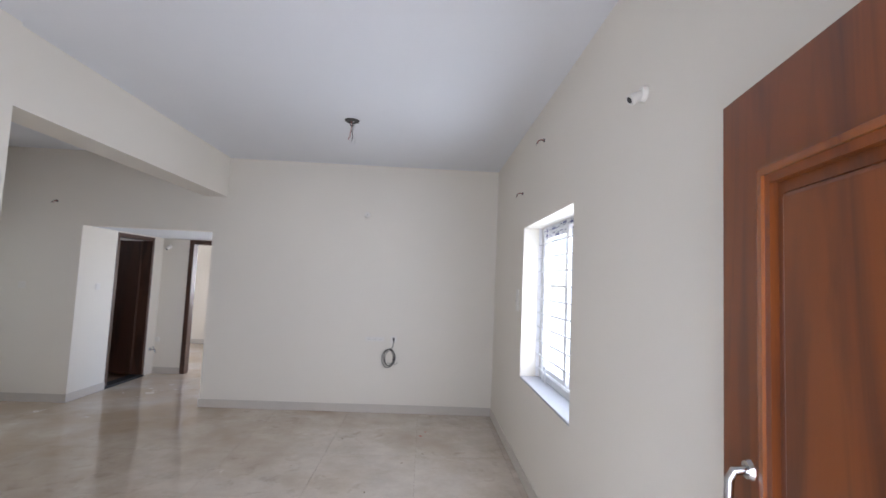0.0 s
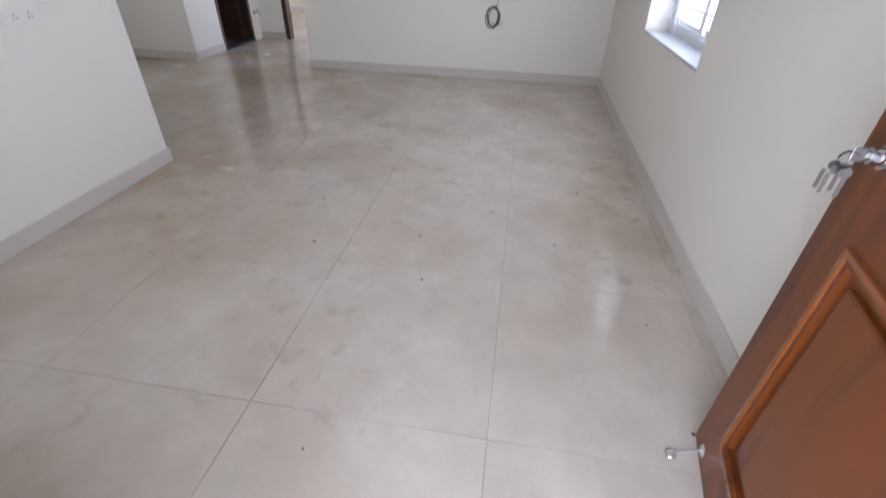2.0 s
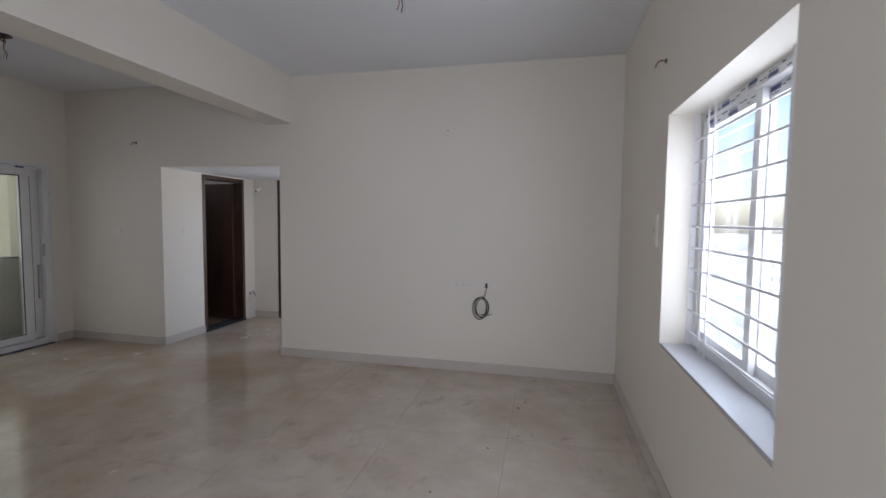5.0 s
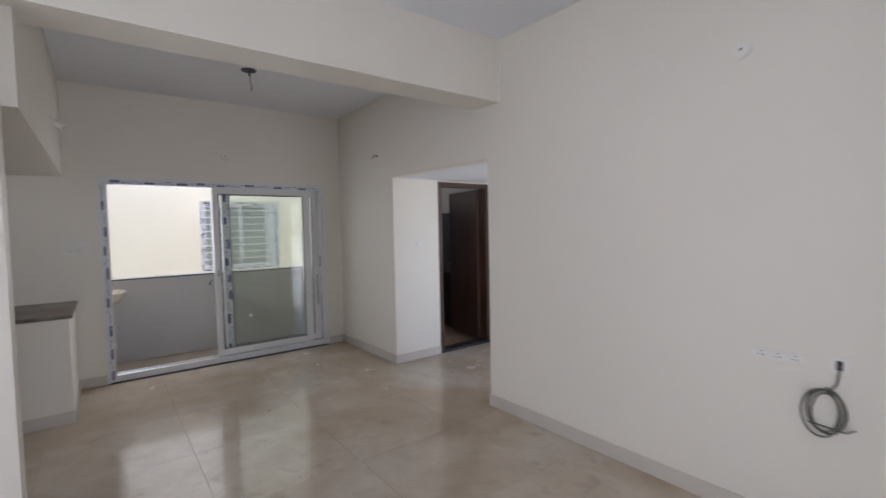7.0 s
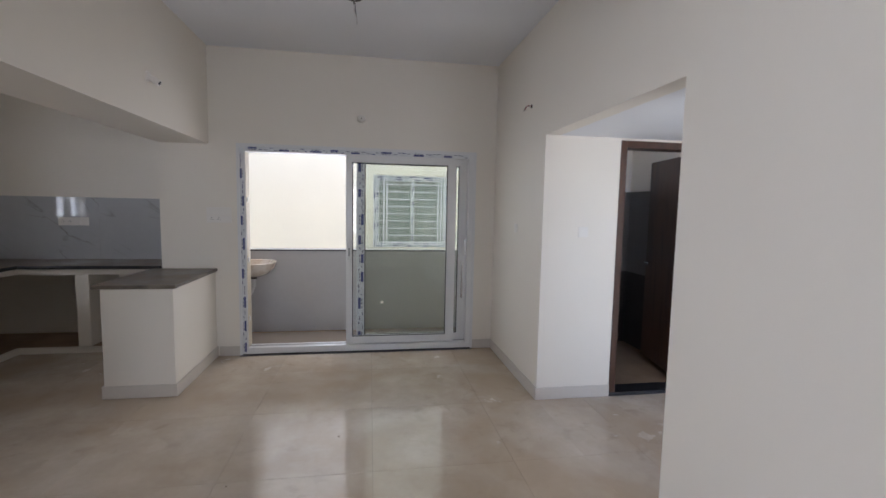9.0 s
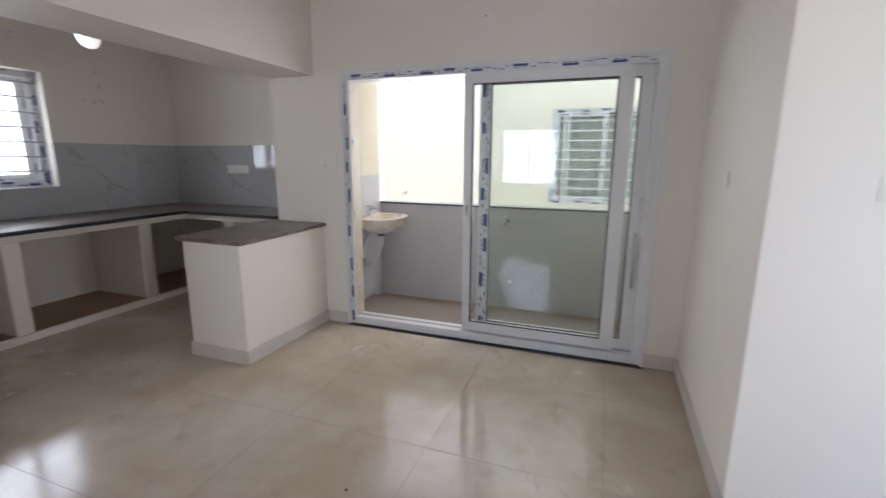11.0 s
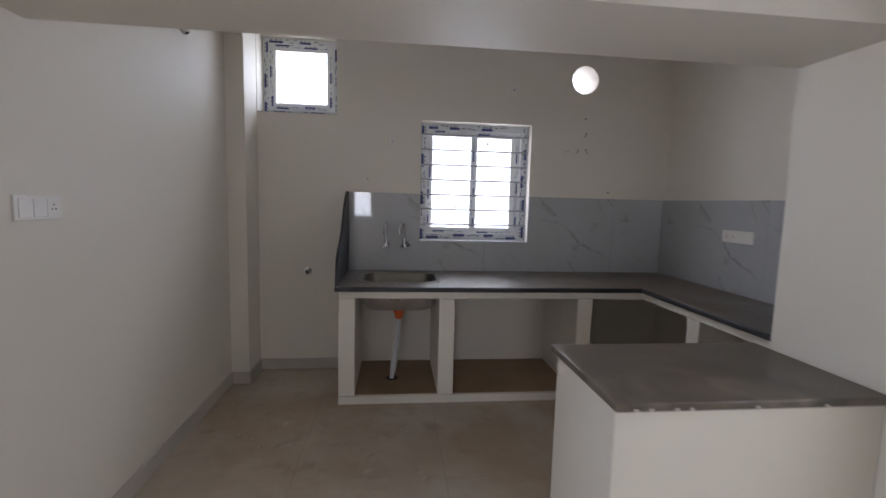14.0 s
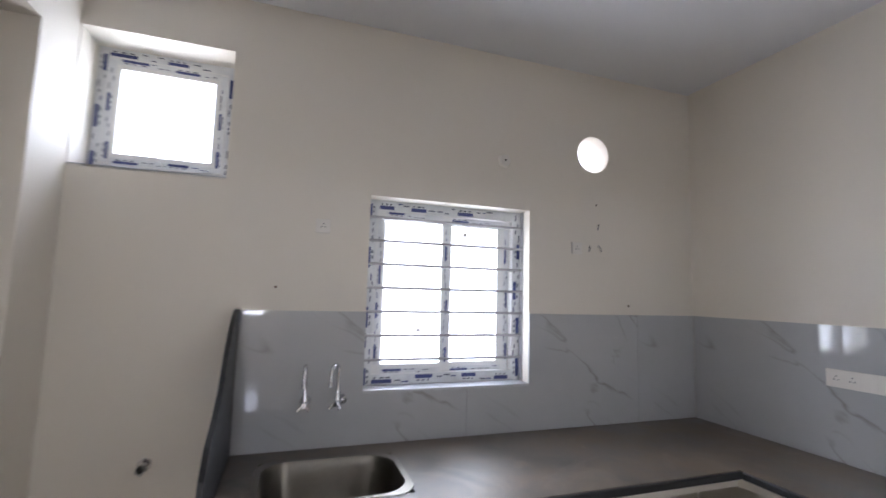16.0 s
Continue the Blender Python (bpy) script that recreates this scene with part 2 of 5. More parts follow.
def dust(m):
    """Building dust over the tiles: dull wiped patches, trodden prints, pale trowel smears."""
    nt = m.node_tree
    b = nt.nodes["Principled BSDF"]
    vec = nt.nodes.new("ShaderNodeNewGeometry").outputs["Position"]
    sep = nt.nodes.new("ShaderNodeSeparateXYZ")
    nt.links.new(vec, sep.inputs[0])
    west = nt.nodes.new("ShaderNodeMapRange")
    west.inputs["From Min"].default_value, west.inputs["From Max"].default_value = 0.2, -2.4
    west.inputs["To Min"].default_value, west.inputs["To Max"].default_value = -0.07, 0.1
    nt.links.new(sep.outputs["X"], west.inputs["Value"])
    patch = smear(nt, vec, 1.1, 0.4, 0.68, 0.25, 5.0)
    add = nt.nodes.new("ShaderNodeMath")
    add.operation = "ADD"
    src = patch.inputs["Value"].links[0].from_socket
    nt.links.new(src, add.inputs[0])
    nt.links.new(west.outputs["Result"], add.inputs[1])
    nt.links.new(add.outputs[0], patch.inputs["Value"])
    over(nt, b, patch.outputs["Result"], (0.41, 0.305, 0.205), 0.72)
    film = smear(nt, vec, 1.9, 0.45, 0.62, 0.3, 10.0)
    over(nt, b, film.outputs["Result"], (0.5, 0.42, 0.33), 0.16)
    trod = smear(nt, vec, 0.9, 0.43, 0.56, 0.2, 3.0)
    prints = smear(nt, vec, 8.0, 0.56, 0.7, 0.4, 7.0)
    mark = product(nt, trod.outputs["Result"], prints.outputs["Result"])
    over(nt, b, mark, (0.28, 0.215, 0.16), 0.36)
    pale = smear(nt, vec, 5.5, 0.55, 0.7, 0.5, 9.0)
    chalk = product(nt, trod.outputs["Result"], pale.outputs["Result"])
    over(nt, b, chalk, (0.68, 0.62, 0.55), 0.16)
    rough = b.inputs["Roughness"].links[0].from_socket
    for fac, k in ((patch.outputs["Result"], 0.05), (film.outputs["Result"], 0.1), (mark, 0.12), (chalk, 0.12)):
        ad = nt.nodes.new("ShaderNodeMath")
        ad.operation = "MULTIPLY_ADD"
        ad.inputs[1].default_value = k
        nt.links.new(fac, ad.inputs[0])
        nt.links.new(rough, ad.inputs[2])
        rough = ad.outputs[0]
    nt.links.new(rough, b.inputs["Roughness"])


PAINT = surface("wall_paint", (0.8, 0.745, 0.655), 0.55, var=0.02, scale=0.9, grain=170, bump=0.06)
WHITE = surface("ceiling_paint", (0.79, 0.795, 0.81), 0.7, var=0.02, scale=0.8, grain=150, bump=0.05)
CREAM = surface("outer_plaster", (0.8, 0.74, 0.6), 0.8, var=0.03, scale=1.2, grain=90, bump=0.15)
SKIRT = surface("skirting_tile", (0.6, 0.545, 0.48), 0.25, var=0.05, scale=3, grain=40, bump=0.02, rough_var=0.2)
TILE = surface("floor_tile", (0.6, 0.53, 0.445), 0.045, var=0.1, scale=5, grain=26, bump=0.003, rough_var=0.05,
               stain=(0.49, 0.405, 0.32), stain_scale=3.2, stain_at=(0.46, 0.92), rnd=1)
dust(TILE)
TILE.node_tree.nodes["Principled BSDF"].inputs["Specular IOR Level"].default_value = 0.32
GROUT = surface("grout", (0.28, 0.23, 0.19), 0.9, grain=120)
SLAB = surface("raw_floor", (0.33, 0.225, 0.14), 0.75, var=0.18, scale=3, grain=50, stain=(0.4, 0.3, 0.2), rough_var=0.1)
GRANITE = surface("granite", (0.1, 0.085, 0.07), 0.28, var=0.35, scale=5, grain=160, bump=0.02, rough_var=0.35,
                  stain=(0.22, 0.17, 0.125), stain_scale=2.5, stain_at=(0.38, 0.75))
scuffs(GRANITE, (0.34, 0.29, 0.235), 3.2, 0.52, 0.74, 0.5)
GRANITE_EDGE = surface("polished_granite_edge", (0.02, 0.02, 0.022), 0.34, var=0.3, scale=10, grain=200, bump=0.0, rough_var=0.2)
SPLASH = marble("marble_tile", (0.47, 0.475, 0.48), (0.29, 0.27, 0.255), 0.03)
DADO = surface("balcony_tile", (0.58, 0.56, 0.555), 0.3, var=0.05, scale=2, grain=20, bump=0.01, rough_var=0.25)
BATH = surface("bath_tile", (0.17, 0.16, 0.15), 0.3, var=0.06, scale=3, grain=30, bump=0.01)
BATH_LOW = surface("bath_tile_dark", (0.035, 0.032, 0.03), 0.3, var=0.1, scale=3, grain=30, bump=0.01)
UPVC = surface("white_upvc", (0.74, 0.735, 0.72), 0.3, var=0.02, scale=3, grain=60, bump=0.01)
CHANNEL = surface("beige_jamb_tone", (0.6, 0.53, 0.41), 0.5, var=0.1, scale=6, grain=60, bump=0.02)
FILM = surface("protective_film", (0.68, 0.69, 0.7), 0.35, var=0.12, scale=14, grain=70, bump=0.08)
INK = surface("blue_print", (0.045, 0.06, 0.2), 0.4, var=0.25, scale=40, grain=200, bump=0.0)
INK_GREY = surface("grey_print", (0.1, 0.11, 0.16), 0.4, var=0.3, scale=40, grain=200, bump=0.0)
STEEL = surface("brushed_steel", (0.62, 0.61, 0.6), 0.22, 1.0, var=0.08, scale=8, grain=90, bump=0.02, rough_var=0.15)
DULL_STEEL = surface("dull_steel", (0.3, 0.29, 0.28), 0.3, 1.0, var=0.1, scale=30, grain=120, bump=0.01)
# sink inside: dusty, and darkened for the shade and dim reflections there
SINK_STEEL = surface("dusty_shaded_steel", (0.2, 0.185, 0.16), 0.26, 1.0, var=0.12, scale=7, grain=60, bump=0.02, rough_var=0.15)
CHROME = surface("chrome", (0.58, 0.58, 0.59), 0.12, 1.0, var=0.04, scale=9, grain=80, bump=0.0)
GRILLE = surface("painted_grille", (0.82, 0.81, 0.82), 0.35, 0.0, var=0.05, scale=9, grain=90, bump=0.01)
# grille paint greyed to hold the bars' backlit shade against bright panes
GRILLE_BACKLIT = surface("backlit_grille_tone", (0.4, 0.39, 0.4), 0.5, var=0.08, scale=9, grain=90, bump=0.01)
TEAK = wood("teak_polish", (0.07, 0.016, 0.004), (0.17, 0.042, 0.006), 0.36, 0.06)
TEAK_BEAD = wood("teak_bead", (0.12, 0.03, 0.007), (0.24, 0.066, 0.012), 0.2, 0.4)
DARKWOOD = wood("dark_wood", (0.03, 0.014, 0.009), (0.075, 0.034, 0.02), 0.35, 0.2)
PLASTIC = surface("white_plastic", (0.8, 0.76, 0.7), 0.35, var=0.02, scale=8, grain=100, bump=0.0)
BLACK = surface("black_rubber", (0.02, 0.02, 0.02), 0.5, var=0.2, scale=10)
DARKMETAL = surface("dark_metal", (0.06, 0.055, 0.05), 0.5, 0.4, var=0.2, scale=20)
COPPER = surface("wire_red", (0.35, 0.06, 0.03), 0.4, scale=20)
CABLE = surface("cable_grey", (0.12, 0.115, 0.1), 0.45, var=0.15, scale=20)
ORANGE = surface("orange_plastic", (0.7, 0.12, 0.03), 0.35, var=0.05, scale=10)
PIPE = surface("white_hose", (0.7, 0.7, 0.7), 0.4, var=0.08, scale=20)
CERAMIC = surface("ceramic", (0.78, 0.72, 0.64), 0.12, var=0.04, scale=5, grain=30, bump=0.0, stain=(0.46, 0.28, 0.14),
                  stain_scale=4, stain_at=(0.42, 0.74), rough_var=0.4)
STONE = surface("sill_stone", (0.52, 0.52, 0.53), 0.3, var=0.08, scale=5, grain=60, rough_var=0.2)
GLASS = glass("clear_glass")
GLASS_DUSTY = glass("tinted_glass", (0.86, 0.89, 0.85), 1.42, veil=0.05)
LEAF = surface("foliage", (0.09, 0.13, 0.06), 0.7, var=0.5, scale=3, grain=8, bump=0.0)
# ground and green both lightened: distance haze is mixed into the colours
HAZED_EARTH = surface("hazed_earth", (0.55, 0.54, 0.53), 0.9, var=0.3, scale=0.03, grain=0.4, stain=(0.38, 0.44, 0.39),
                stain_scale=0.035, stain_at=(0.45, 0.58), bump=0.0)
FAR_WALL = surface("far_plaster", (0.75, 0.74, 0.72), 0.8, var=0.08, scale=0.2, grain=2, bump=0.0)
FAR_GLASS = surface("far_window", (0.3, 0.34, 0.38), 0.2, var=0.1, scale=1, bump=0.0)
DEBRIS = surface("debris", (0.12, 0.07, 0.04), 0.9, var=0.4, scale=40)
RED = surface("red_scrap", (0.45, 0.05, 0.03), 0.6, var=0.2, scale=30)


# ---- mesh helpers ----
def mesh_of(bm, name, material, smooth=False):
    me = bpy.data.meshes.new(name)
    bmesh.ops.recalc_face_normals(bm, faces=bm.faces)
    bm.to_mesh(me)
    bm.free()
    me.materials.append(material)
    if smooth:
        for p in me.polygons:
            p.use_smooth = True
        me.set_sharp_from_angle(angle=radians(40))
    return me


def part(name, bm, material, parent=None, label="", at=None, smooth=False):
    ob = new(name, mesh_of(bm, name, material, smooth))
    if parent:
        ob.parent = parent
    if at is not None:
        ob.matrix_basis = at
    if label:
        tagged(ob, label)
    return ob


def thing(name, at, label, category, group="", kind=""):
    ob = new(name)
    ob.matrix_basis = at
    ob.empty_display_size = 0.05
    return tagged(ob, label, category, group, kind)


def add_box(bm, x0, x1, y0, y1, z0, z1, bevel=0.0):
    got = bmesh.ops.create_cube(bm, size=1, matrix=Matrix.Translation(((x0 + x1) / 2, (y0 + y1) / 2, (z0 + z1) / 2))
                                @ Matrix.Diagonal((abs(x1 - x0), abs(y1 - y0), abs(z1 - z0), 1)))
    if bevel:
        edges = list({e for v in got["verts"] for e in v.link_edges})
        bmesh.ops.bevel(bm, geom=edges, offset=bevel, segments=2, affect="EDGES", profile=0.5)
    return bm


def box(x0, x1, y0, y1, z0, z1, bevel=0.0):
    return add_box(bmesh.new(), x0, x1, y0, y1, z0, z1, bevel)


def add_cyl(bm, p, q, r, r2=None, n=16):
    p, q = Vector(p), Vector(q)
    d = q - p
    m = Matrix.Translation((p + q) / 2) @ d.to_track_quat("Z", "Y").to_matrix().to_4x4()
    bmesh.ops.create_cone(bm, cap_ends=True, segments=n, radius1=r, radius2=r if r2 is None else r2, depth=d.length, matrix=m)
    return bm


def cyl(p, q, r, r2=None, n=16):
    return add_cyl(bmesh.new(), p, q, r, r2, n)


def add_tube(bm, points, r, n=8, closed=False):
    """A round tube along points."""
    pts = [Vector(p) for p in points]
    rings = []
    up = Vector((0.31, 0.17, 0.93)).normalized()
    for i, p in enumerate(pts):
        a = pts[i - 1] if (i or closed) else p
        b = pts[(i + 1) % len(pts)] if (i < len(pts) - 1 or closed) else p
        d = (b - a).normalized()
        s = d.cross(up)
        s = s.normalized() if s.length > 1e-4 else Vector((1, 0, 0))
        u = s.cross(d)
        rings.append([bm.verts.new(p + r * (math.cos(2 * math.pi * k / n) * s + math.sin(2 * math.pi * k / n) * u)) for k in range(n)])
    for i in range(len(rings) - (0 if closed else 1)):
        a, b = rings[i], rings[(i + 1) % len(rings)]
        for k in range(n):
            bm.faces.new((a[k], a[(k + 1) % n], b[(k + 1) % n], b[k]))
    if not closed:
        bm.faces.new(rings[0])
        bm.faces.new(rings[-1])
    return bm


def arc(c, r, a0, a1, n, axis="xz"):
    out = []
    for i in range(n + 1):
        a = radians(a0 + (a1 - a0) * i / n)
        u, v = r * math.cos(a), r * math.sin(a)
        out.append((c[0] + u, c[1], c[2] + v) if axis == "xz" else (c[0], c[1] + u, c[2] + v) if axis == "yz" else (c[0] + u, c[1] + v, c[2]))
    return out


def holed(axis, d0, d1, u0, u1, v0, v1, holes=()):
    """A slab across axis from d0 to d1, spanning u (x or y) and v (z, or y for axis z), with holes (u0, u1, v0, v1) right through."""
    us = sorted({u0, u1, *[min(max(h[i], u0), u1) for h in holes for i in (0, 1)]})
    vs = sorted({v0, v1, *[min(max(h[i], v0), v1) for h in holes for i in (2, 3)]})
    solid = {}
    for i in range(len(us) - 1):
        for j in range(len(vs) - 1):
            cu, cv = (us[i] + us[i + 1]) / 2, (vs[j] + vs[j + 1]) / 2
            solid[i, j] = not any(h[0] < cu < h[1] and h[2] < cv < h[3] for h in holes)
    bm = bmesh.new()
    cache = {}

    def vert(u, v, d):
        key = (round(u, 5), round(v, 5), d)
        if key not in cache:
            cache[key] = bm.verts.new({"x": (d, u, v), "y": (u, d, v), "z": (u, v, d)}[axis])
        return cache[key]

    for (i, j), full in solid.items():
        if not full:
            continue
        a, b, c, d = us[i], us[i + 1], vs[j], vs[j + 1]
        for depth in (d0, d1):
            bm.faces.new([vert(a, c, depth), vert(b, c, depth), vert(b, d, depth), vert(a, d, depth)])
        for (di, dj), (p, q) in (((-1, 0), ((a, c), (a, d))), ((1, 0), ((b, c), (b, d))), ((0, -1), ((a, c), (b, c))), ((0, 1), ((a, d), (b, d)))):
            if not solid.get((i + di, j + dj), False):
                bm.faces.new([vert(*p, d0), vert(*q, d0), vert(*q, d1), vert(*p, d1)])
    return bm


def structure(name, bm, material, label, category):
    return tagged(part(name, bm, material), label, category, kind="structure")


# ---- the shell ----
CEIL, KCEIL = 3.03, 3.17
LIV_R, FAR, SLIDE, DIV, DIV_END = 1.583, 6.16, -4.848, -1.737, 3.23
WIN1 = (3.252, 4.6, 0.795, 2.131)
KBACK, KRIGHT, KLEFT = 0.655, -5.66, -1.868
WIN2 = (-4.362, -3.381, 1.152, 2.206)
WIN5 = (-1.2, -0.03, 0.94, 2.25)
WIN3 = (-2.66, -2.01, 2.22, 2.88)
WELL, WIN4 = -7.58, (4.885, 6.175, 0.875, 2.06)
HOLE = (-4.96, -4.71, 2.495, 2.745)

structure("wall_east", holed("x", LIV_R, LIV_R + 0.23, 0.42, FAR + 0.12, 0, 3.2, [WIN1]), PAINT, "cream painted plaster wall with a window opening", "wall")
structure("wall_north", holed("y", FAR, FAR + 0.12, -1.92, LIV_R, 0, 3.2), PAINT, "plain cream painted living room wall", "wall")
structure("wall_dining", holed("y", FAR, FAR + 0.12, SLIDE, -3.465, 0, 3.2), PAINT, "narrow cream wall beside the passage", "wall")
structure("wall_over_passage", holed("y", FAR, FAR + 0.12, -3.465, -1.92, 2.107, 3.2), PAINT, "cream wall above the passage opening", "wall")
structure("wall_divider", holed("x", KLEFT, DIV, 0.42, DIV_END, 0, 3.2), PAINT, "cream partition wall between living room and kitchen", "wall")
structure("wall_entrance", holed("y", 0.42, 0.62, DIV, LIV_R, 0, 3.2, [(0.22, 1.24, -0.1, 2.08), WIN5]), PAINT, "cream wall round the entrance doorway and window", "wall")
structure("wall_sliding_door", holed("x", SLIDE - 0.2, SLIDE, 2.83, FAR + 0.12, 0, 3.2, [(3.56, 5.92, -0.1, 2.1)]), PAINT,
          "cream wall with the balcony sliding door opening", "wall")
structure("wall_kitchen_back", holed("y", KBACK - 0.27, KBACK, KRIGHT - 0.1, KLEFT, 0, 3.3, [WIN2, WIN3, HOLE]), PAINT, "cream kitchen wall with two windows", "wall")
structure("wall_kitchen_side", holed("x", KRIGHT - 0.12, KRIGHT, KBACK, 3.3, 0, 3.3), PAINT, "cream kitchen side wall above marble tiles", "wall")
structure("wall_duct", box(KRIGHT, SLIDE - 0.2, 2.83, 3.3, 0, 3.2), PAINT, "cream masonry block between kitchen and balcony", "wall")
structure("pilaster", box(-2.006, KLEFT, KBACK, 0.967, 0, 3.3), PAINT, "cream column in the kitchen corner", "column")
structure("beam_kitchen_side", box(-2.006, KLEFT, 0.967, 2.83, 2.72, 3.3), PAINT, "cream beam along the kitchen wall", "beam")
structure("beam_living", box(-2.055, DIV - 0.03, DIV_END, FAR, 2.54, 3.2), PAINT, "cream ceiling beam between living and dining area", "beam")
structure("beam_kitchen", box(SLIDE, KLEFT, 2.83, 3.285, 2.107, 3.3), PAINT, "deep cream beam over the kitchen opening", "beam")
structure("ceiling", holed("z", CEIL, CEIL + 0.15, SLIDE - 0.2, LIV_R + 0.23, 0.42, FAR + 0.12, [(SLIDE - 0.3, -1.8, 0.3, 3.0)]), WHITE, "white painted concrete ceiling", "ceiling")
structure("ceiling_kitchen", box(KRIGHT - 0.1, KLEFT, KBACK - 0.2, 2.9, KCEIL, KCEIL + 0.15), WHITE, "white painted kitchen ceiling", "ceiling")

# passage, bath and the room beyond it
structure("wall_passage_west", holed("x", -3.6, -3.465, FAR + 0.12, 7.85, 0, 2.107, [(6.79, 7.62, -0.1, 2.09)]), PAINT, "white lit passage wall with a door opening", "wall")
structure("wall_passage_east", holed("x", -1.92, -1.8, FAR + 0.12, 7.85, 0, 2.107, [(6.5, 7.5, -0.1, 2.05)]), PAINT, "cream passage wall with a doorway", "wall")
structure("wall_passage_end", holed("y", 7.85, 7.97, -3.6, -1.8, 0, 3.0, [(-3.05, -2.1, -0.1, 2.1)]), PAINT, "cream passage end wall with a doorway", "wall")
structure("ceiling_passage", box(-3.6, -1.8, FAR + 0.12, 7.85, 2.107, 2.25), WHITE, "low white passage ceiling", "ceiling")
structure("wall_bedroom_far", holed("y", 10.9, 11.02, -5.6, -0.4, 0, 3.0, [(-2.4, -1.5, 1.0, 2.1)]), PAINT, "cream bedroom wall with a window opening", "wall")
structure("wall_bedroom_west", box(-5.72, -5.6, 7.97, 11.02, 0, 3.0), PAINT, "cream bedroom wall", "wall")
structure("wall_bedroom_east", holed("x", -0.4, -0.28, 7.97, 11.02, 0, 3.0, [(8.6, 10.4, 0.8, 2.3)]), PAINT, "cream bedroom wall with a window opening", "wall")
structure("ceiling_bedroom", box(-5.72, -0.28, 7.85, 11.02, 3.0, 3.15), WHITE, "white bedroom ceiling", "ceiling")
structure("floor_bedroom", box(-5.72, -0.28, 7.97, 11.02, -0.1, -0.002), TILE, "beige bedroom floor", "floor")
structure("wall_bath", holed("x", -5.1, -5.0, 6.28, 7.85, -0.1, 2.6, [(6.75, 7.0, 2.0, 2.25)]), PAINT, "cream bathroom wall with a vent opening", "wall")
structure("wall_bath_south", box(-5.0, -3.6, 6.28, 6.36, -0.1, 2.6), PAINT, "cream bathroom wall above dark tiles", "wall")
structure("wall_bath_north", box(-5.0, -3.6, 7.85, 7.93, -0.1, 2.6), PAINT, "cream bathroom wall above dark tiles", "wall")
for z0, z1, m, label in ((-0.02, 0.83, BATH_LOW, "black tile band at the foot of the bathroom wall"), (0.83, 1.76, BATH, "grey tile dado on the bathroom wall")):
    structure("bath_tiles_west", box(-5.0, -4.99, 6.37, 7.84, z0, z1, 0.001), m, label, "tiles")
    structure("bath_tiles_south", box(-5.0, -3.6, 6.36, 6.37, z0, z1, 0.001), m, label, "tiles")
    structure("bath_tiles_north", box(-5.0, -3.6, 7.84, 7.85, z0, z1, 0.001), m, label, "tiles")
structure("floor_bath", box(-5.0, -3.6, 6.36, 7.85, -0.1, -0.02), SLAB, "brown bathroom floor", "floor")
structure("ceiling_bath", box(-5.1, -3.6, 6.28, 7.93, 2.6, 2.7), WHITE, "white bathroom ceiling", "ceiling")

# balcony and the light well
structure("floor_balcony", box(-6.02, SLIDE - 0.2, 3.3, 6.4, -0.2, -0.05), SLAB, "dusty brown balcony floor", "floor")
structure("wall_parapet", box(-6.02, -5.9, 3.3, 6.4, -0.05, 0.965), DADO, "grey tiled balcony parapet", "parapet")
structure("parapet_coping", box(-6.04, -5.885, 3.3, 6.4, 0.965, 0.99, 0.004), STONE, "thin stone coping on the parapet", "coping")
structure("parapet_edge", box(-5.885, -5.88, 3.316, 6.28, 0.97, 0.982), GRANITE_EDGE, "dark stone edge under the coping", "coping")
structure("wall_balcony_south", box(-5.9, SLIDE - 0.2, 3.18, 3.305, -0.05, 3.2), CREAM, "cream balcony side wall", "wall")
structure("balcony_dado", box(-5.88, SLIDE - 0.205, 3.305, 3.315, -0.05, 1.272), surface("dado_white", (0.66, 0.66, 0.68), 0.25, var=0.03, scale=2, grain=20), "pale tiled dado on the balcony side wall", "tiles")
structure("wall_balcony_north", box(-6.02, SLIDE - 0.2, 6.28, 6.4, -0.05, 3.2), CREAM, "cream balcony side wall", "wall")
structure("ceiling_balcony", box(-6.02, SLIDE - 0.2, 3.18, 6.4, 2.75, 2.9), WHITE, "white balcony slab", "ceiling")
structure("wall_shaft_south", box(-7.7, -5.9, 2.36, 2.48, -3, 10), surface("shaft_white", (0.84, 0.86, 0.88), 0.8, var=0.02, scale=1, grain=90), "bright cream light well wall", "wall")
structure("wall_shaft_north", box(-7.7, -6.02, 7.4, 7.52, -3, 10), CREAM, "cream light well wall", "wall")
structure("wall_neighbour", holed("x", -7.76, WELL, 2.48, 7.4, -3, 10, [WIN4]), CREAM, "cream plastered neighbouring wall with a window", "wall")

# corridor outside the entrance
structure("floor_corridor", box(-0.6, 3, -1.6, 0.42, -0.15, -0.005), TILE, "beige corridor floor", "floor")
structure("ceiling_corridor", box(-0.6, 3, -1.6, 0.42, 2.9, 3.05), WHITE, "white corridor slab", "ceiling")
structure("wall_corridor", box(-0.6, 3, -1.72, -1.6, -0.15, 1.05), CREAM, "cream corridor parapet", "wall")


# ---- skirting ----
def skirting(name, x0, x1, y0, y1, h=0.098):
    structure(name, box(x0, x1, y0, y1, 0.0, h, 0.003), SKIRT, "pale grey tile skirting", "skirting")


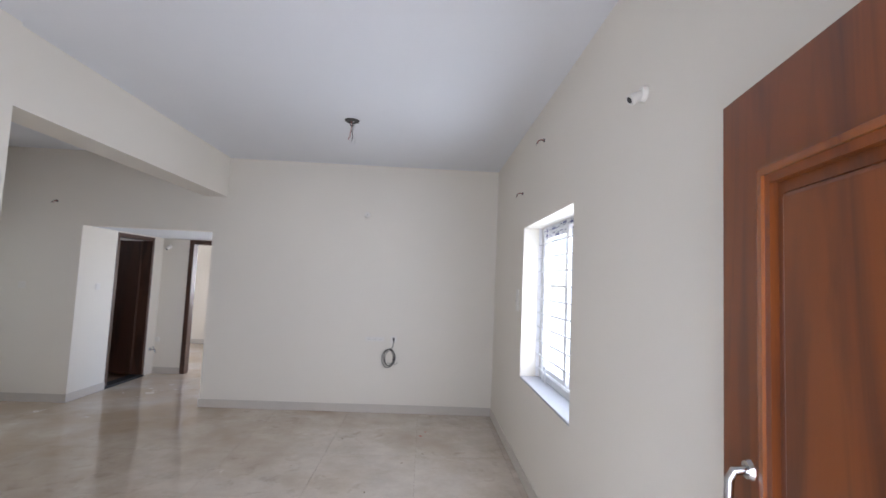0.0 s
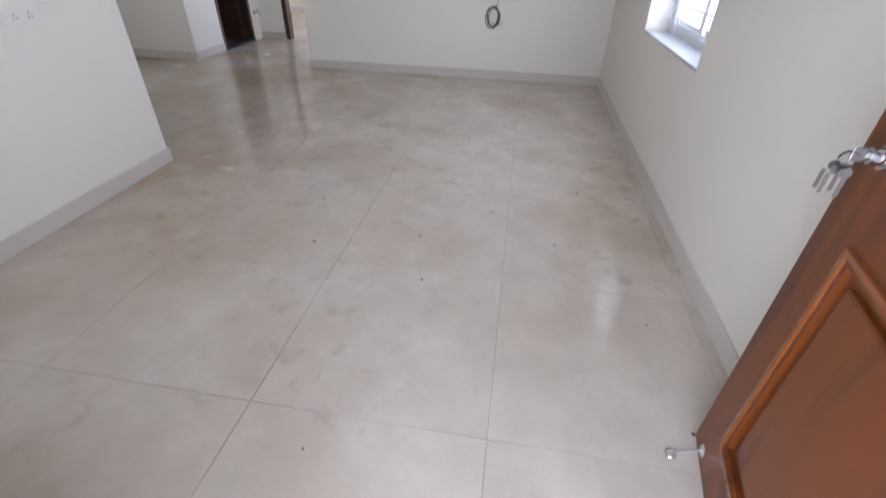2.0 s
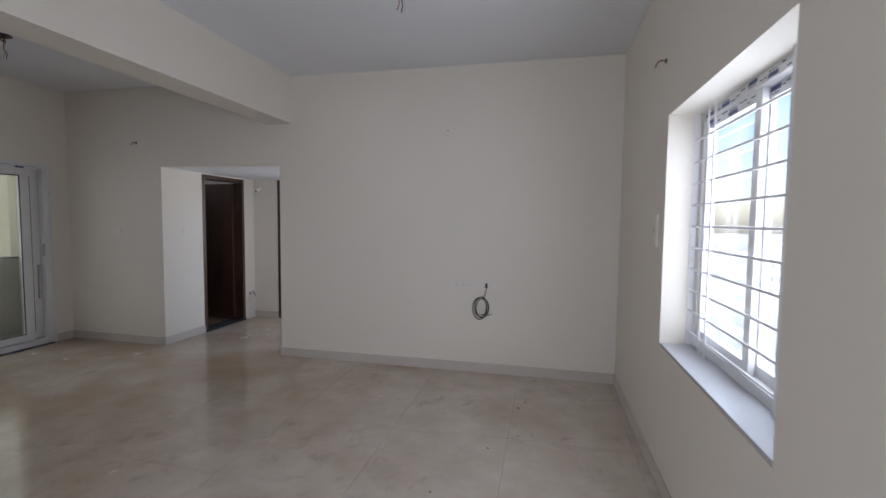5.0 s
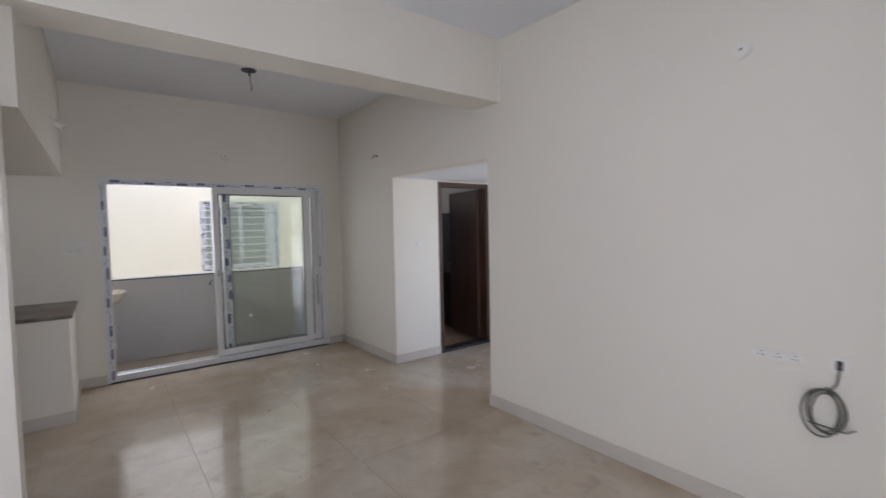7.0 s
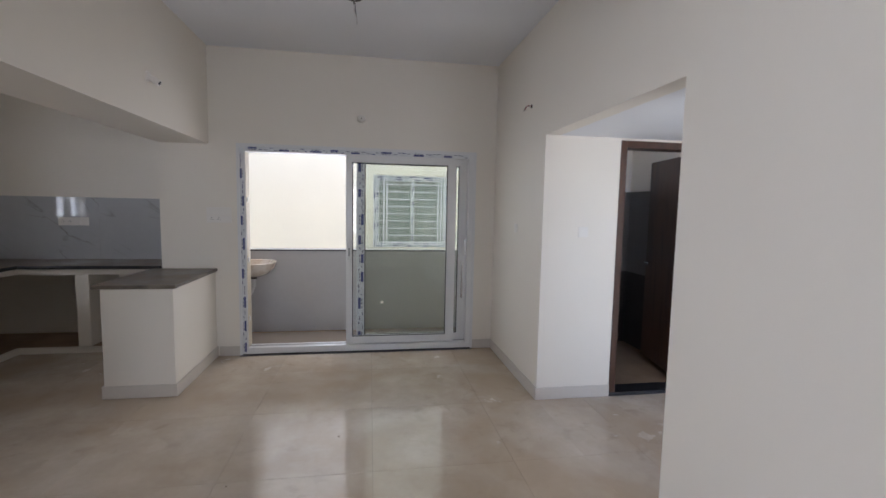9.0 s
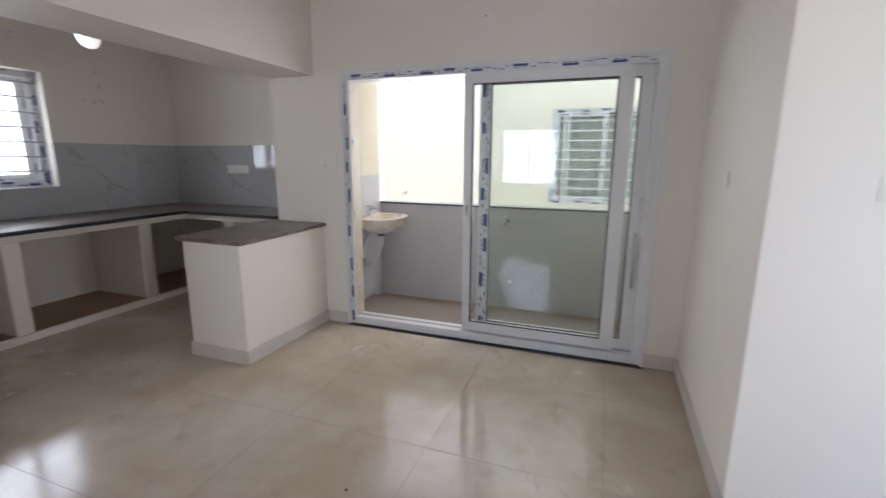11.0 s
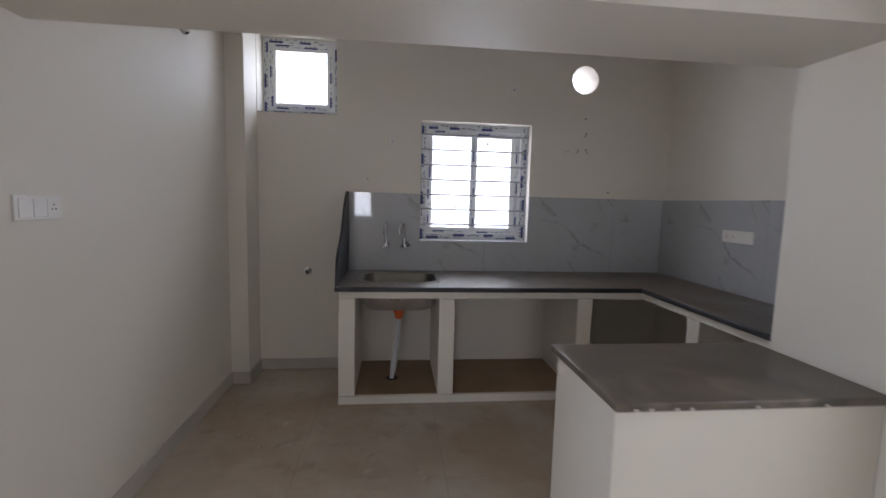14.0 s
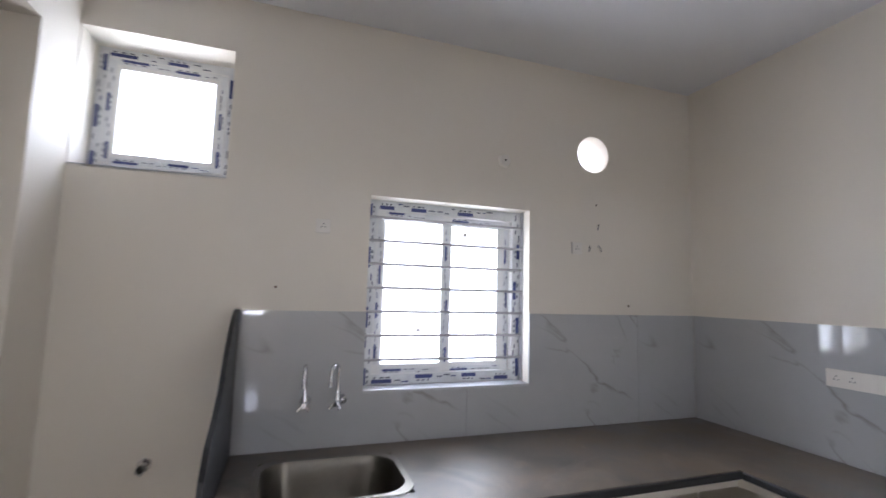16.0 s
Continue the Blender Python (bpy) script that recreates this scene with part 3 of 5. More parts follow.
S = 0.012
skirting("baseboard_north", -1.92, LIV_R, FAR - S, FAR)
skirting("baseboard_passage_jamb", -1.92 - S, -1.92, FAR - S, FAR + 0.12)
skirting("baseboard_dining", SLIDE, -3.465, FAR - S, FAR)
skirting("baseboard_passage_west", -3.465, -3.465 + S, FAR - S, 6.79)
skirting("baseboard_passage_end", -3.465, -3.05, 7.85 - S, 7.85)
skirting("baseboard_east", LIV_R - S, LIV_R, 0.62, FAR - S)
skirting("baseboard_divider", DIV, DIV + S, 0.62, DIV_END)
skirting("baseboard_divider_end", KLEFT, DIV + S, DIV_END, DIV_END + S)
skirting("baseboard_divider_kitchen", KLEFT - S, KLEFT, 0.967, DIV_END + S)
skirting("baseboard_pilaster", -2.006 - S, KLEFT - S, 0.967, 0.967 + S)
skirting("baseboard_pilaster_side", -2.006 - S, -2.006, KBACK + S, 0.967)
skirting("baseboard_kitchen", -2.76, -2.006, KBACK, KBACK + S)
skirting("baseboard_sliding_south", SLIDE, SLIDE + S, 3.34, 3.56)
skirting("baseboard_sliding_north", SLIDE, SLIDE + S, 5.92, FAR - S)
skirting("baseboard_bedroom", -5.6, -0.4, 10.9 - S, 10.9)


# round exhaust hole through the kitchen wall, its square surround filled to a circle
def round_hole(cx, cz, r, half, y0, y1, n=40):
    bm = bmesh.new()
    rings = []
    for y in (y1, y0):
        inner = [bm.verts.new((cx + r * math.cos(2 * math.pi * k / n), y, cz + r * math.sin(2 * math.pi * k / n))) for k in range(n)]
        outer = []
        for k in range(n):
            c, s = math.cos(2 * math.pi * k / n), math.sin(2 * math.pi * k / n)
            f = half / max(abs(c), abs(s))
            outer.append(bm.verts.new((cx + f * c, y, cz + f * s)))
        rings.append((inner, outer))
        for k in range(n):
            bm.faces.new((inner[k], inner[(k + 1) % n], outer[(k + 1) % n], outer[k]))
    for k in range(n):
        bm.faces.new((rings[0][0][k], rings[0][0][(k + 1) % n], rings[1][0][(k + 1) % n], rings[1][0][k]))
    return bm


# ---- sliding and casement units ----
# local axes: x to the right as seen from inside, y outwards, z up
def tape_marks(length, across, seed):
    """Printed marks on a strip: (start, end, low, high, blue or grey)."""
    rng = random.Random(seed)
    out, s = [], rng.uniform(0.0, 0.03)
    while s < length - 0.03:
        big = rng.uniform(0.08, 0.12)
        if s + big < length - 0.01:
            row = rng.choice((-1, 1))
            out.append((s, s + big, (0.0 if row > 0 else -0.38) * across, (0.38 if row > 0 else 0.0) * across, True))
            for k in range(3):
                a = s + big * (0.1 + 0.3 * k)
                lo = -0.26 if row > 0 else 0.08
                out.append((a, a + big * rng.uniform(0.1, 0.22), lo * across, (lo + 0.16) * across, False))
        s += big + rng.uniform(0.012, 0.03)
        for _ in range(rng.choice((2, 3, 4))):
            w = rng.uniform(0.016, 0.042)
            if s + w < length - 0.01:
                lo = rng.choice((-0.34, -0.2, 0.06, 0.2))
                out.append((s, s + w, lo * across, (lo + 0.13) * across, rng.random() < 0.25))
            s += w + rng.uniform(0.006, 0.02)
        s += rng.uniform(0.0, 0.025)
    return out


def tape(parent, x0, z0, x1, z1, y, across, seed):
    """Protective film with printed marks on a frame member, on its inner face at depth y."""
    upright = x0 == x1
    h = across / 2
    t = 0.0012
    strip = box(x0 - h, x0 + h, y - t, y, z0, z1) if upright else box(x0, x1, y - t, y, z0 - h, z0 + h)
    film = part("film", strip, FILM, parent, "printed protective film")
    blue, grey = bmesh.new(), bmesh.new()
    for a, b, lo, hi, is_blue in tape_marks((z1 - z0) if upright else (x1 - x0), across, seed):
        bm = blue if is_blue else grey
        if upright:
            add_box(bm, x0 + lo, x0 + hi, y - t - 0.0008, y - t, z0 + a, z0 + b)
        else:
            add_box(bm, x0 + a, x0 + b, y - t - 0.0008, y - t, z0 + lo, z0 + hi)
    part("blue_print", blue, INK, film, "dark blue printed blocks")
    part("grey_print", grey, INK_GREY, film, "grey printed bars")


def pane(parent, x0, x1, z0, z1, y, material=None):
    ob = part("pane", box(x0, x1, y, y + 0.005, z0, z1), material or GLASS, parent, "clear window glass")
    ob.visible_shadow = False
    return ob


def grille(at, x0, x1, z0, z1, bars, posts, label, paint=None, r=0.0064, first=0.66, spare=0.9):
    g = thing("window_grille", at, label, "window grille")
    part("left_strap", box(x0, x0 + 0.006, -0.012, 0.018, z0, z1, 0.001), paint or GRILLE, g)
    part("right_strap", box(x1 - 0.006, x1, -0.012, 0.018, z0, z1, 0.001), paint or GRILLE, g)
    for k in range(bars):
        z = z0 + (z1 - z0) * (k + first) / (bars + spare)
        part("bar", cyl((x0 + 0.006, 0, z), (x1 - 0.006, 0, z), r, n=10), paint or GRILLE, g, smooth=True)
    for x in posts:
        part("post", box(x - 0.01, x + 0.01, -0.013, -0.008, z0 + 0.004, z1 - 0.004, 0.001), paint or GRILLE, g)
    return g


def window_slider(name, at, w, h, label, seed, film=0.045, fw=0.05, sw=0.05, film_top=True, film_side=True, tint=None):
    t = thing(name, at, label, "window", kind="structure")
    part("window_frame", holed("y", 0, 0.07, 0, w, 0, h, [(fw, w - fw, fw, h - fw)]), UPVC, t)
    mid = w / 2
    for k, (a, b, y) in enumerate(((fw - 0.008, mid + 0.028, 0.012), (mid - 0.028, w - fw + 0.008, 0.044))):
        so = sw + 0.03 * k
        s = part("sash", holed("y", y, y + 0.026, a, b, fw - 0.008, h - fw + 0.008,
                               [(a + sw, b - so, fw - 0.008 + sw, h - fw + 0.008 - sw)]), UPVC, t)
        pane(s, a + sw - 0.004, b - so + 0.004, fw + sw - 0.012, h - fw - sw + 0.012, y + 0.011, tint)
        if film_side:
            x = (a + b) / 2
            tape(t, a + sw, fw + 0.012, b - sw, 0, y, 0.03, seed + 10 + k)
            tape(t, a + sw, h - fw - 0.014, b - sw, 0, y, 0.03, seed + 14 + k)
            for j, xx in enumerate((a + sw / 2, b - sw / 2)):
                if k == 0 or j == 1:
                    tape(t, xx, fw + 0.05, xx, h - fw - 0.05, y, 0.03, seed + 20 + 2 * k + j)
    if film_side:
        tape(t, fw / 2, 0.0, fw / 2, h, 0, film, seed + 1)
        tape(t, w - fw / 2, 0.0, w - fw / 2, h, 0, film, seed + 2)
        tape(t, fw, fw / 2, w - fw, 0, 0, film, seed + 3)
    if film_top and not film_side:
        for k, (a, b, y) in enumerate(((fw, mid, 0.012), (mid, w - fw, 0.044))):
            tape(t, a + 0.01, h - fw - 0.028, b - 0.01, 0, y, 0.05, seed + 40 + k)
    if film_top:
        tape(t, fw, h - fw / 2, w - fw, 0, 0, film, seed + 4)
    return t


# living room window, stone sill and bars
AT1 = pose(LIV_R + 0.172, WIN1[1], WIN1[2] + 0.02, 0, 0, -90)
W1, H1 = WIN1[1] - WIN1[0], WIN1[3] - WIN1[2] - 0.02
window_slider("window_1", AT1, W1, H1, "white sliding window with film strips on its head", 100, film_side=False, sw=0.06)
structure("window_sill", box(LIV_R + 0.002, LIV_R + 0.23, WIN1[0], WIN1[1], WIN1[2], WIN1[2] + 0.018, 0.003), STONE, "grey stone window sill", "sill")
grille(pose(LIV_R + 0.15, WIN1[1], WIN1[2] + 0.02, 0, 0, -90), 0.0, W1, 0.0, H1, 10, (0.22, 0.31, W1 - 0.31, W1 - 0.22),
       "white painted steel bars across the window")

# living room window beside the entrance
AT5 = pose(WIN5[1], 0.5, WIN5[2] + 0.018, 0, 0, 180)
W5, H5 = WIN5[1] - WIN5[0], WIN5[3] - WIN5[2] - 0.018
window_slider("window_5", AT5, W5, H5, "white sliding window with printed film beside the entrance", 600, film_side=False, sw=0.06)
structure("window_sill_entrance", box(WIN5[0], WIN5[1], 0.42, 0.622, WIN5[2], WIN5[2] + 0.016, 0.003), STONE, "grey stone window sill", "sill")
grille(pose(WIN5[1], 0.53, WIN5[2] + 0.02, 0, 0, 180), 0.0, W5, 0.0, H5, 10, (0.2, 0.28, W5 - 0.28, W5 - 0.2),
       "white painted steel bars across the entrance window")

# kitchen window
AT2 = pose(WIN2[1], KBACK - 0.11, WIN2[2] + 0.015, 0, 0, 180)
W2, H2 = WIN2[1] - WIN2[0], WIN2[3] - WIN2[2] - 0.015
window_slider("window_2", AT2, W2, H2, "white sliding window covered in blue printed film", 200, film=0.056, fw=0.06, sw=0.06)
grille(pose(WIN2[1], KBACK - 0.085, WIN2[2] + 0.02, 0, 0, 180), 0.0, W2, 0.0, H2, 7, (), "thin painted bars across the kitchen window", GRILLE_BACKLIT, 0.0078, 1.03, 0.85)
structure("window_sill_kitchen", box(WIN2[0], WIN2[1], KBACK - 0.2, KBACK + 0.012, WIN2[2], WIN2[2] + 0.014, 0.002), STONE, "stone kitchen window sill", "sill")

# vent window
AT3 = pose(WIN3[1], KBACK - 0.2, WIN3[2] + 0.005, 0, 0, 180)
W3, H3 = WIN3[1] - WIN3[0], WIN3[3] - WIN3[2] - 0.005
v = thing("window_3", AT3, "small white top-hung window with printed film", "window", kind="structure")
part("window_frame", holed("y", 0, 0.05, 0, W3, 0, H3, [(0.05, W3 - 0.05, 0.05, H3 - 0.05)]), UPVC, v)
sash = part("sash", holed("y", -0.008, 0.03, 0.048, W3 - 0.048, 0.048, H3 - 0.048, [(0.108, W3 - 0.108, 0.108, H3 - 0.108)]), UPVC, v)
pane(sash, 0.104, W3 - 0.104, 0.104, H3 - 0.104, 0.008)
part("handle", add_cyl(cyl((W3 / 2, -0.02, 0.07), (W3 / 2, -0.008, 0.07), 0.01), (W3 / 2, -0.02, 0.07), (W3 / 2 - 0.04, -0.024, 0.12), 0.005), UPVC, v)
for k, (a, b, c, d) in enumerate(((0.025, 0, 0.025, H3), (W3 - 0.025, 0, W3 - 0.025, H3), (0.05, 0.025, W3 - 0.05, 0), (0.05, H3 - 0.025, W3 - 0.05, 0))):
    tape(v, a, b, c, d, 0, 0.044, 300 + k)
for k, (a, b, c, d) in enumerate(((0.07, 0.06, 0.07, H3 - 0.06), (W3 - 0.07, 0.06, W3 - 0.07, H3 - 0.06), (0.09, 0.07, W3 - 0.09, 0), (0.09, H3 - 0.07, W3 - 0.09, 0))):
    tape(v, a, b, c, d, -0.008, 0.034, 310 + k)
part("window_sill", box(0, W3, -0.2, 0, -0.012, -0.001), STONE, v)

structure("wall_exhaust_hole", round_hole(-4.835, 2.62, 0.12, 0.125, KBACK - 0.27, KBACK), PAINT, "round exhaust hole through the plaster", "wall hole")

# balcony sliding door: outer frame, two panels pushed to one side
DW, DH = 5.92 - 3.56, 2.1
d3 = thing("door_3", pose(SLIDE + 0.012, 3.56, 0.0, 0, 0, 90), "open white sliding glass door with blue printed film", "sliding door", kind="structure")
part("door_frame", holed("y", 0, 0.14, 0, DW, 0.012, DH, [(0.055, DW - 0.055, 0.075, DH - 0.05)]), UPVC, d3)
part("track", box(0.055, DW - 0.055, 0.055, 0.06, 0.075, 0.088), CHROME, d3)
part("gap", box(0.0, DW, 0.0, 0.14, 0.0, 0.012), BLACK, d3, "dark joint under the frame")
part("trim", holed("y", -0.012, 0.0, -0.022, DW + 0.022, 0.0, DH + 0.024, [(0.0, DW, -0.01, DH)]), UPVC, d3, "white cover bead round the frame")
for k, (a, b, y, lw, rw) in enumerate(((1.025, 2.175, 0.02, 0.067, 0.098), (1.13, 2.305, 0.075, 0.088, 0.092))):
    g0, g1 = a + lw, b - rw
    p = part("panel", holed("y", y, y + 0.04, a, b, 0.085, DH - 0.045, [(g0, g1, 0.165, DH - 0.125)]), UPVC, d3)
    pane(p, g0 - 0.005, g1 + 0.005, 0.16, DH - 0.12, y + 0.018, GLASS_DUSTY if k else GLASS)
    part("gasket", holed("y", y - 0.001, y + 0.002, g0 - 0.005, g1 + 0.005, 0.16, DH - 0.12, [(g0 + 0.005, g1 - 0.005, 0.17, DH - 0.13)]), BLACK, p, "black rubber glazing gasket")
    part("handle", box(a + 0.02, a + 0.044, y - 0.02, y, 0.98, 1.14, 0.006) if k == 0 else box(b - 0.05, b - 0.03, y - 0.02, y, 0.55, 0.95, 0.005), UPVC if k == 0 else CHROME, p)
    if k == 0:
        part("latch_slot", box(a + 0.028, a + 0.036, y - 0.022, y - 0.02, 1.02, 1.1), BLACK, p, "dark latch slot")
part("latch", box(DW - 0.09, DW - 0.062, -0.006, 0.0, 1.05, 1.2, 0.002), CHROME, d3)
tape(d3, 0.024, 0.02, 0.024, DH - 0.02, 0.0, 0.042, 401)
tape(d3, 0.06, DH - 0.024, DW - 0.06, 0, 0.0, 0.042, 402)
tape(d3, 1.176, 0.1, 1.176, DH - 0.06, 0.074, 0.074, 403)
# added liner that tones the white jamb face down to beige
part("jamb_liner", box(0.055, 0.058, 0.012, 0.136, 0.08, DH - 0.055), CHANNEL, d3, "thin beige liner over the inner jamb face")
for z in (0.35, 0.95, 1.55):
    part("hinge_block", box(0.058, 0.07, 0.03, 0.05, z, z + 0.05, 0.003), UPVC, d3)
structure("door_threshold", box(SLIDE - 0.2, SLIDE + 0.045, 3.54, 5.94, -0.02, 0.004, 0.001), GRANITE_EDGE, "dark granite threshold strip", "threshold")

def sticker(parent_at, x, z, y):
    st = part("sticker", box(-0.016, 0.016, -0.0006, 0, -0.013, 0.013), PLASTIC)
    st.matrix_basis = parent_at @ Matrix.Translation((x, y, z))
    tagged(st, "small white sticker on the window glass", "sticker", "stickers on the glass")


for at, x, z, y in ((AT2, 0.33, 0.3, 0.0225), (AT2, 0.62, 0.88, 0.0545), (pose(SLIDE + 0.012, 3.56, 0.0, 0, 0, 90), 1.4, 0.52, 0.037),
                    (pose(WELL - 0.02, WIN4[0], WIN4[2], 0, 0, 90), 0.36, 0.17, 0.0225), (pose(WELL - 0.02, WIN4[0], WIN4[2], 0, 0, 90), 0.7, 0.2, 0.0545)):
    sticker(at, x, z, y)

# neighbour's window across the light well
window_slider("window_4", pose(WELL - 0.02, WIN4[0], WIN4[2], 0, 0, 90), WIN4[1] - WIN4[0], WIN4[3] - WIN4[2], "neighbouring sliding window with film and bars", 500)
grille(pose(WELL + 0.005, WIN4[0], WIN4[2], 0, 0, 90), 0.0, WIN4[1] - WIN4[0], 0.0, WIN4[3] - WIN4[2], 9, (0.17, 0.22, 1.07, 1.12), "white painted bars on the neighbouring window")
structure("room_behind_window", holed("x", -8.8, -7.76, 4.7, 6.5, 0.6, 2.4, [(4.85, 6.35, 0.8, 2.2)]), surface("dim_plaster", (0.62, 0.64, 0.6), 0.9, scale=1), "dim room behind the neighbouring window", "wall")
# added sheet: its colour carries the panes' pale sheen over the dim room
structure("pane_backing_sheet", box(-7.72, -7.70, 4.9, 6.16, 0.89, 2.045), surface("pane_sheen_tone", (0.42, 0.45, 0.4), 0.9, scale=1), "added grey-green sheet giving the neighbouring panes their pale sheen", "wall")


# ---- doors ----
def entrance_door():
    w, h, th = 0.957, 2.04, 0.038
    at = Matrix.Translation((1.247, 0.638, 0.008)) @ pose(0, 0, 0, 0, 0, math.degrees(math.atan2(0.942, 0.163)))
    d = thing("door_1", at, "open polished teak panel door with steel handle and keys", "door", kind="structure")
    # local x from hinge to free edge, y towards the room
    holes = [(0.14, w - 0.152, 0.17, 0.85), (0.14, w - 0.152, 0.975, h - 0.185)]
    part("leaf", holed("y", 0, th, 0, w, 0, h, holes), TEAK, d)
    for a, b, c, e in holes:
        bm = holed("y", th * 0.35, th * 0.65, a, b, c, e)
        part("panel_field", bm, TEAK, d)
        part("raised_panel", box(a + 0.055, b - 0.055, th * 0.6, th * 0.95, c + 0.055, e - 0.055, 0.01), TEAK, d)
        part("moulding", holed("y", th * 0.65, th + 0.009, a, b, c, e, [(a + 0.014, b - 0.014, c + 0.014, e - 0.014)]), TEAK_BEAD, d, "lighter rounded moulding strip")
        part("bead", holed("y", th * 0.65, th + 0.002, a + 0.014, b - 0.014, c + 0.014, e - 0.014, [(a + 0.03, b - 0.03, c + 0.03, e - 0.03)]), TEAK, d)
    x = w - 0.105
    hd = bmesh.new()
    pts = [(x, th, 1.105), (x, th + 0.03, 1.109), (x, th + 0.038, 1.127), (x, th + 0.041, 1.185), (x, th + 0.038, 1.243), (x, th + 0.03, 1.261), (x, th, 1.265)]
    add_tube(hd, pts, 0.009, 12)
    hnd = part("handle", hd, CHROME, d, "chrome pull handle", smooth=True)
    for z in (1.105, 1.265):
        part("rosette", cyl((x, th, z), (x, th + 0.008, z), 0.021, 0.017, 20), CHROME, hnd, smooth=True)
    lock = part("lock", add_cyl(cyl((x, th, 1.02), (x, th + 0.012, 1.02), 0.028, 0.024, 24), (x, th + 0.012, 1.02), (x, th + 0.034, 1.02), 0.018, 0.016, 20), CHROME, d, "round chrome lock cylinder", smooth=True)
    part("key_slot", box(x - 0.002, x + 0.002, th + 0.034, th + 0.035, 1.012, 1.028), BLACK, lock)
    key = add_box(bmesh.new(), x - 0.002, x + 0.002, th + 0.03, th + 0.044, 1.015, 1.025, 0.0005)
    add_box(key, x - 0.002, x + 0.002, th + 0.04, th + 0.062, 1.006, 1.034, 0.0015)
    part("key", key, DULL_STEEL, d)
    ring = bmesh.new()
    add_tube(ring, arc((x, th + 0.062, 1.008), 0.016, 0, 345, 22, "yz"), 0.0022, 8)
    part("key_ring", ring, BLACK, d, "black split key ring")
    for dx, dy, lean in ((0.016, 0.054, 0.01), (-0.014, 0.06, -0.01), (0.0, 0.07, 0.03), (0.024, 0.066, 0.045)):
        k = add_cyl(bmesh.new(), (x + dx, th + dy, 0.985), (x + dx + 0.003, th + dy, 0.985), 0.0105, n=18)
        add_box(k, x + dx, x + dx + 0.0025, th + dy - 0.0035 + lean * 0.3, th + dy + 0.0035 + lean * 0.3, 0.935, 0.976)
        part("spare_key", k, DULL_STEEL, d)
    st = add_cyl(cyl((w - 0.085, th, 0.034), (w - 0.085, th + 0.005, 0.034), 0.02, 0.017, 18), (w - 0.085, th + 0.005, 0.034), (w - 0.105, th + 0.07, 0.014), 0.0045, 0.0045, 12)
    add_tube(st, arc((w - 0.109, th + 0.086, 0.009), 0.014, 0, 345, 20, "xy"), 0.0045, 8)
    part("door_stop", st, STEEL, d, "steel door catch with a ring end", smooth=True)
    for z in (0.25, 1.0, 1.78):
        part("hinge", cyl((-0.006, th * 0.9, z), (-0.006, th * 0.9, z + 0.1), 0.007), STEEL, d, smooth=True)


entrance_door()
fr = thing("door_frame_entrance", pose(0.22, 0.42, 0), "teak frame of the entrance doorway", "door frame", kind="structure")
part("left_jamb", box(0.0, 0.05, 0.0, 0.2, 0, 2.08, 0.004), TEAK, fr)
part("right_jamb", box(0.98, 1.02, 0.0, 0.2, 0, 2.08, 0.004), TEAK, fr)
part("head", box(0.05, 0.98, 0.0, 0.2, 2.045, 2.08, 0.004), TEAK, fr)

# bath door: frame, leaf folded back, dark threshold
bd = thing("door_2", pose(-3.6, 6.79, 0), "dark brown flush door standing open inwards", "door", kind="structure")
part("left_jamb", box(-0.005, 0.14, 0.0, 0.055, 0.03, 2.09, 0.004), DARKWOOD, bd)
part("right_jamb", box(-0.005, 0.14, 0.775, 0.83, 0.03, 2.09, 0.004), DARKWOOD, bd)
part("head", box(-0.005, 0.14, 0.055, 0.775, 2.035, 2.09, 0.004), DARKWOOD, bd)
leaf = part("leaf", box(-0.75, 0.0, -0.035, 0.0, 0.04, 2.03, 0.002), DARKWOOD, bd, at=pose(-0.008, 0.79, 0, 0, 0, -9))
part("knob", add_cyl(cyl((-0.69, -0.075, 1.02), (-0.69, -0.035, 1.02), 0.012), (-0.69, -0.075, 1.02), (-0.6, -0.077, 1.02), 0.008), CHROME, leaf, "chrome lever", smooth=True)
part("threshold", box(-0.02, 0.15, 0.0, 0.83, 0.0, 0.03, 0.003), GRANITE_EDGE, bd, "dark stone threshold")
ed = thing("door_4", pose(-3.05, 7.85, 0), "dark brown wooden door frame, doorway open", "door frame", kind="structure")
part("left_jamb", box(0.0, 0.07, -0.012, 0.12, 0, 2.1, 0.004), DARKWOOD, ed)
part("right_jamb", box(0.88, 0.95, -0.012, 0.12, 0, 2.1, 0.004), DARKWOOD, ed)
part("head", box(0.07, 0.88, -0.012, 0.12, 2.03, 2.1, 0.004), DARKWOOD, ed)


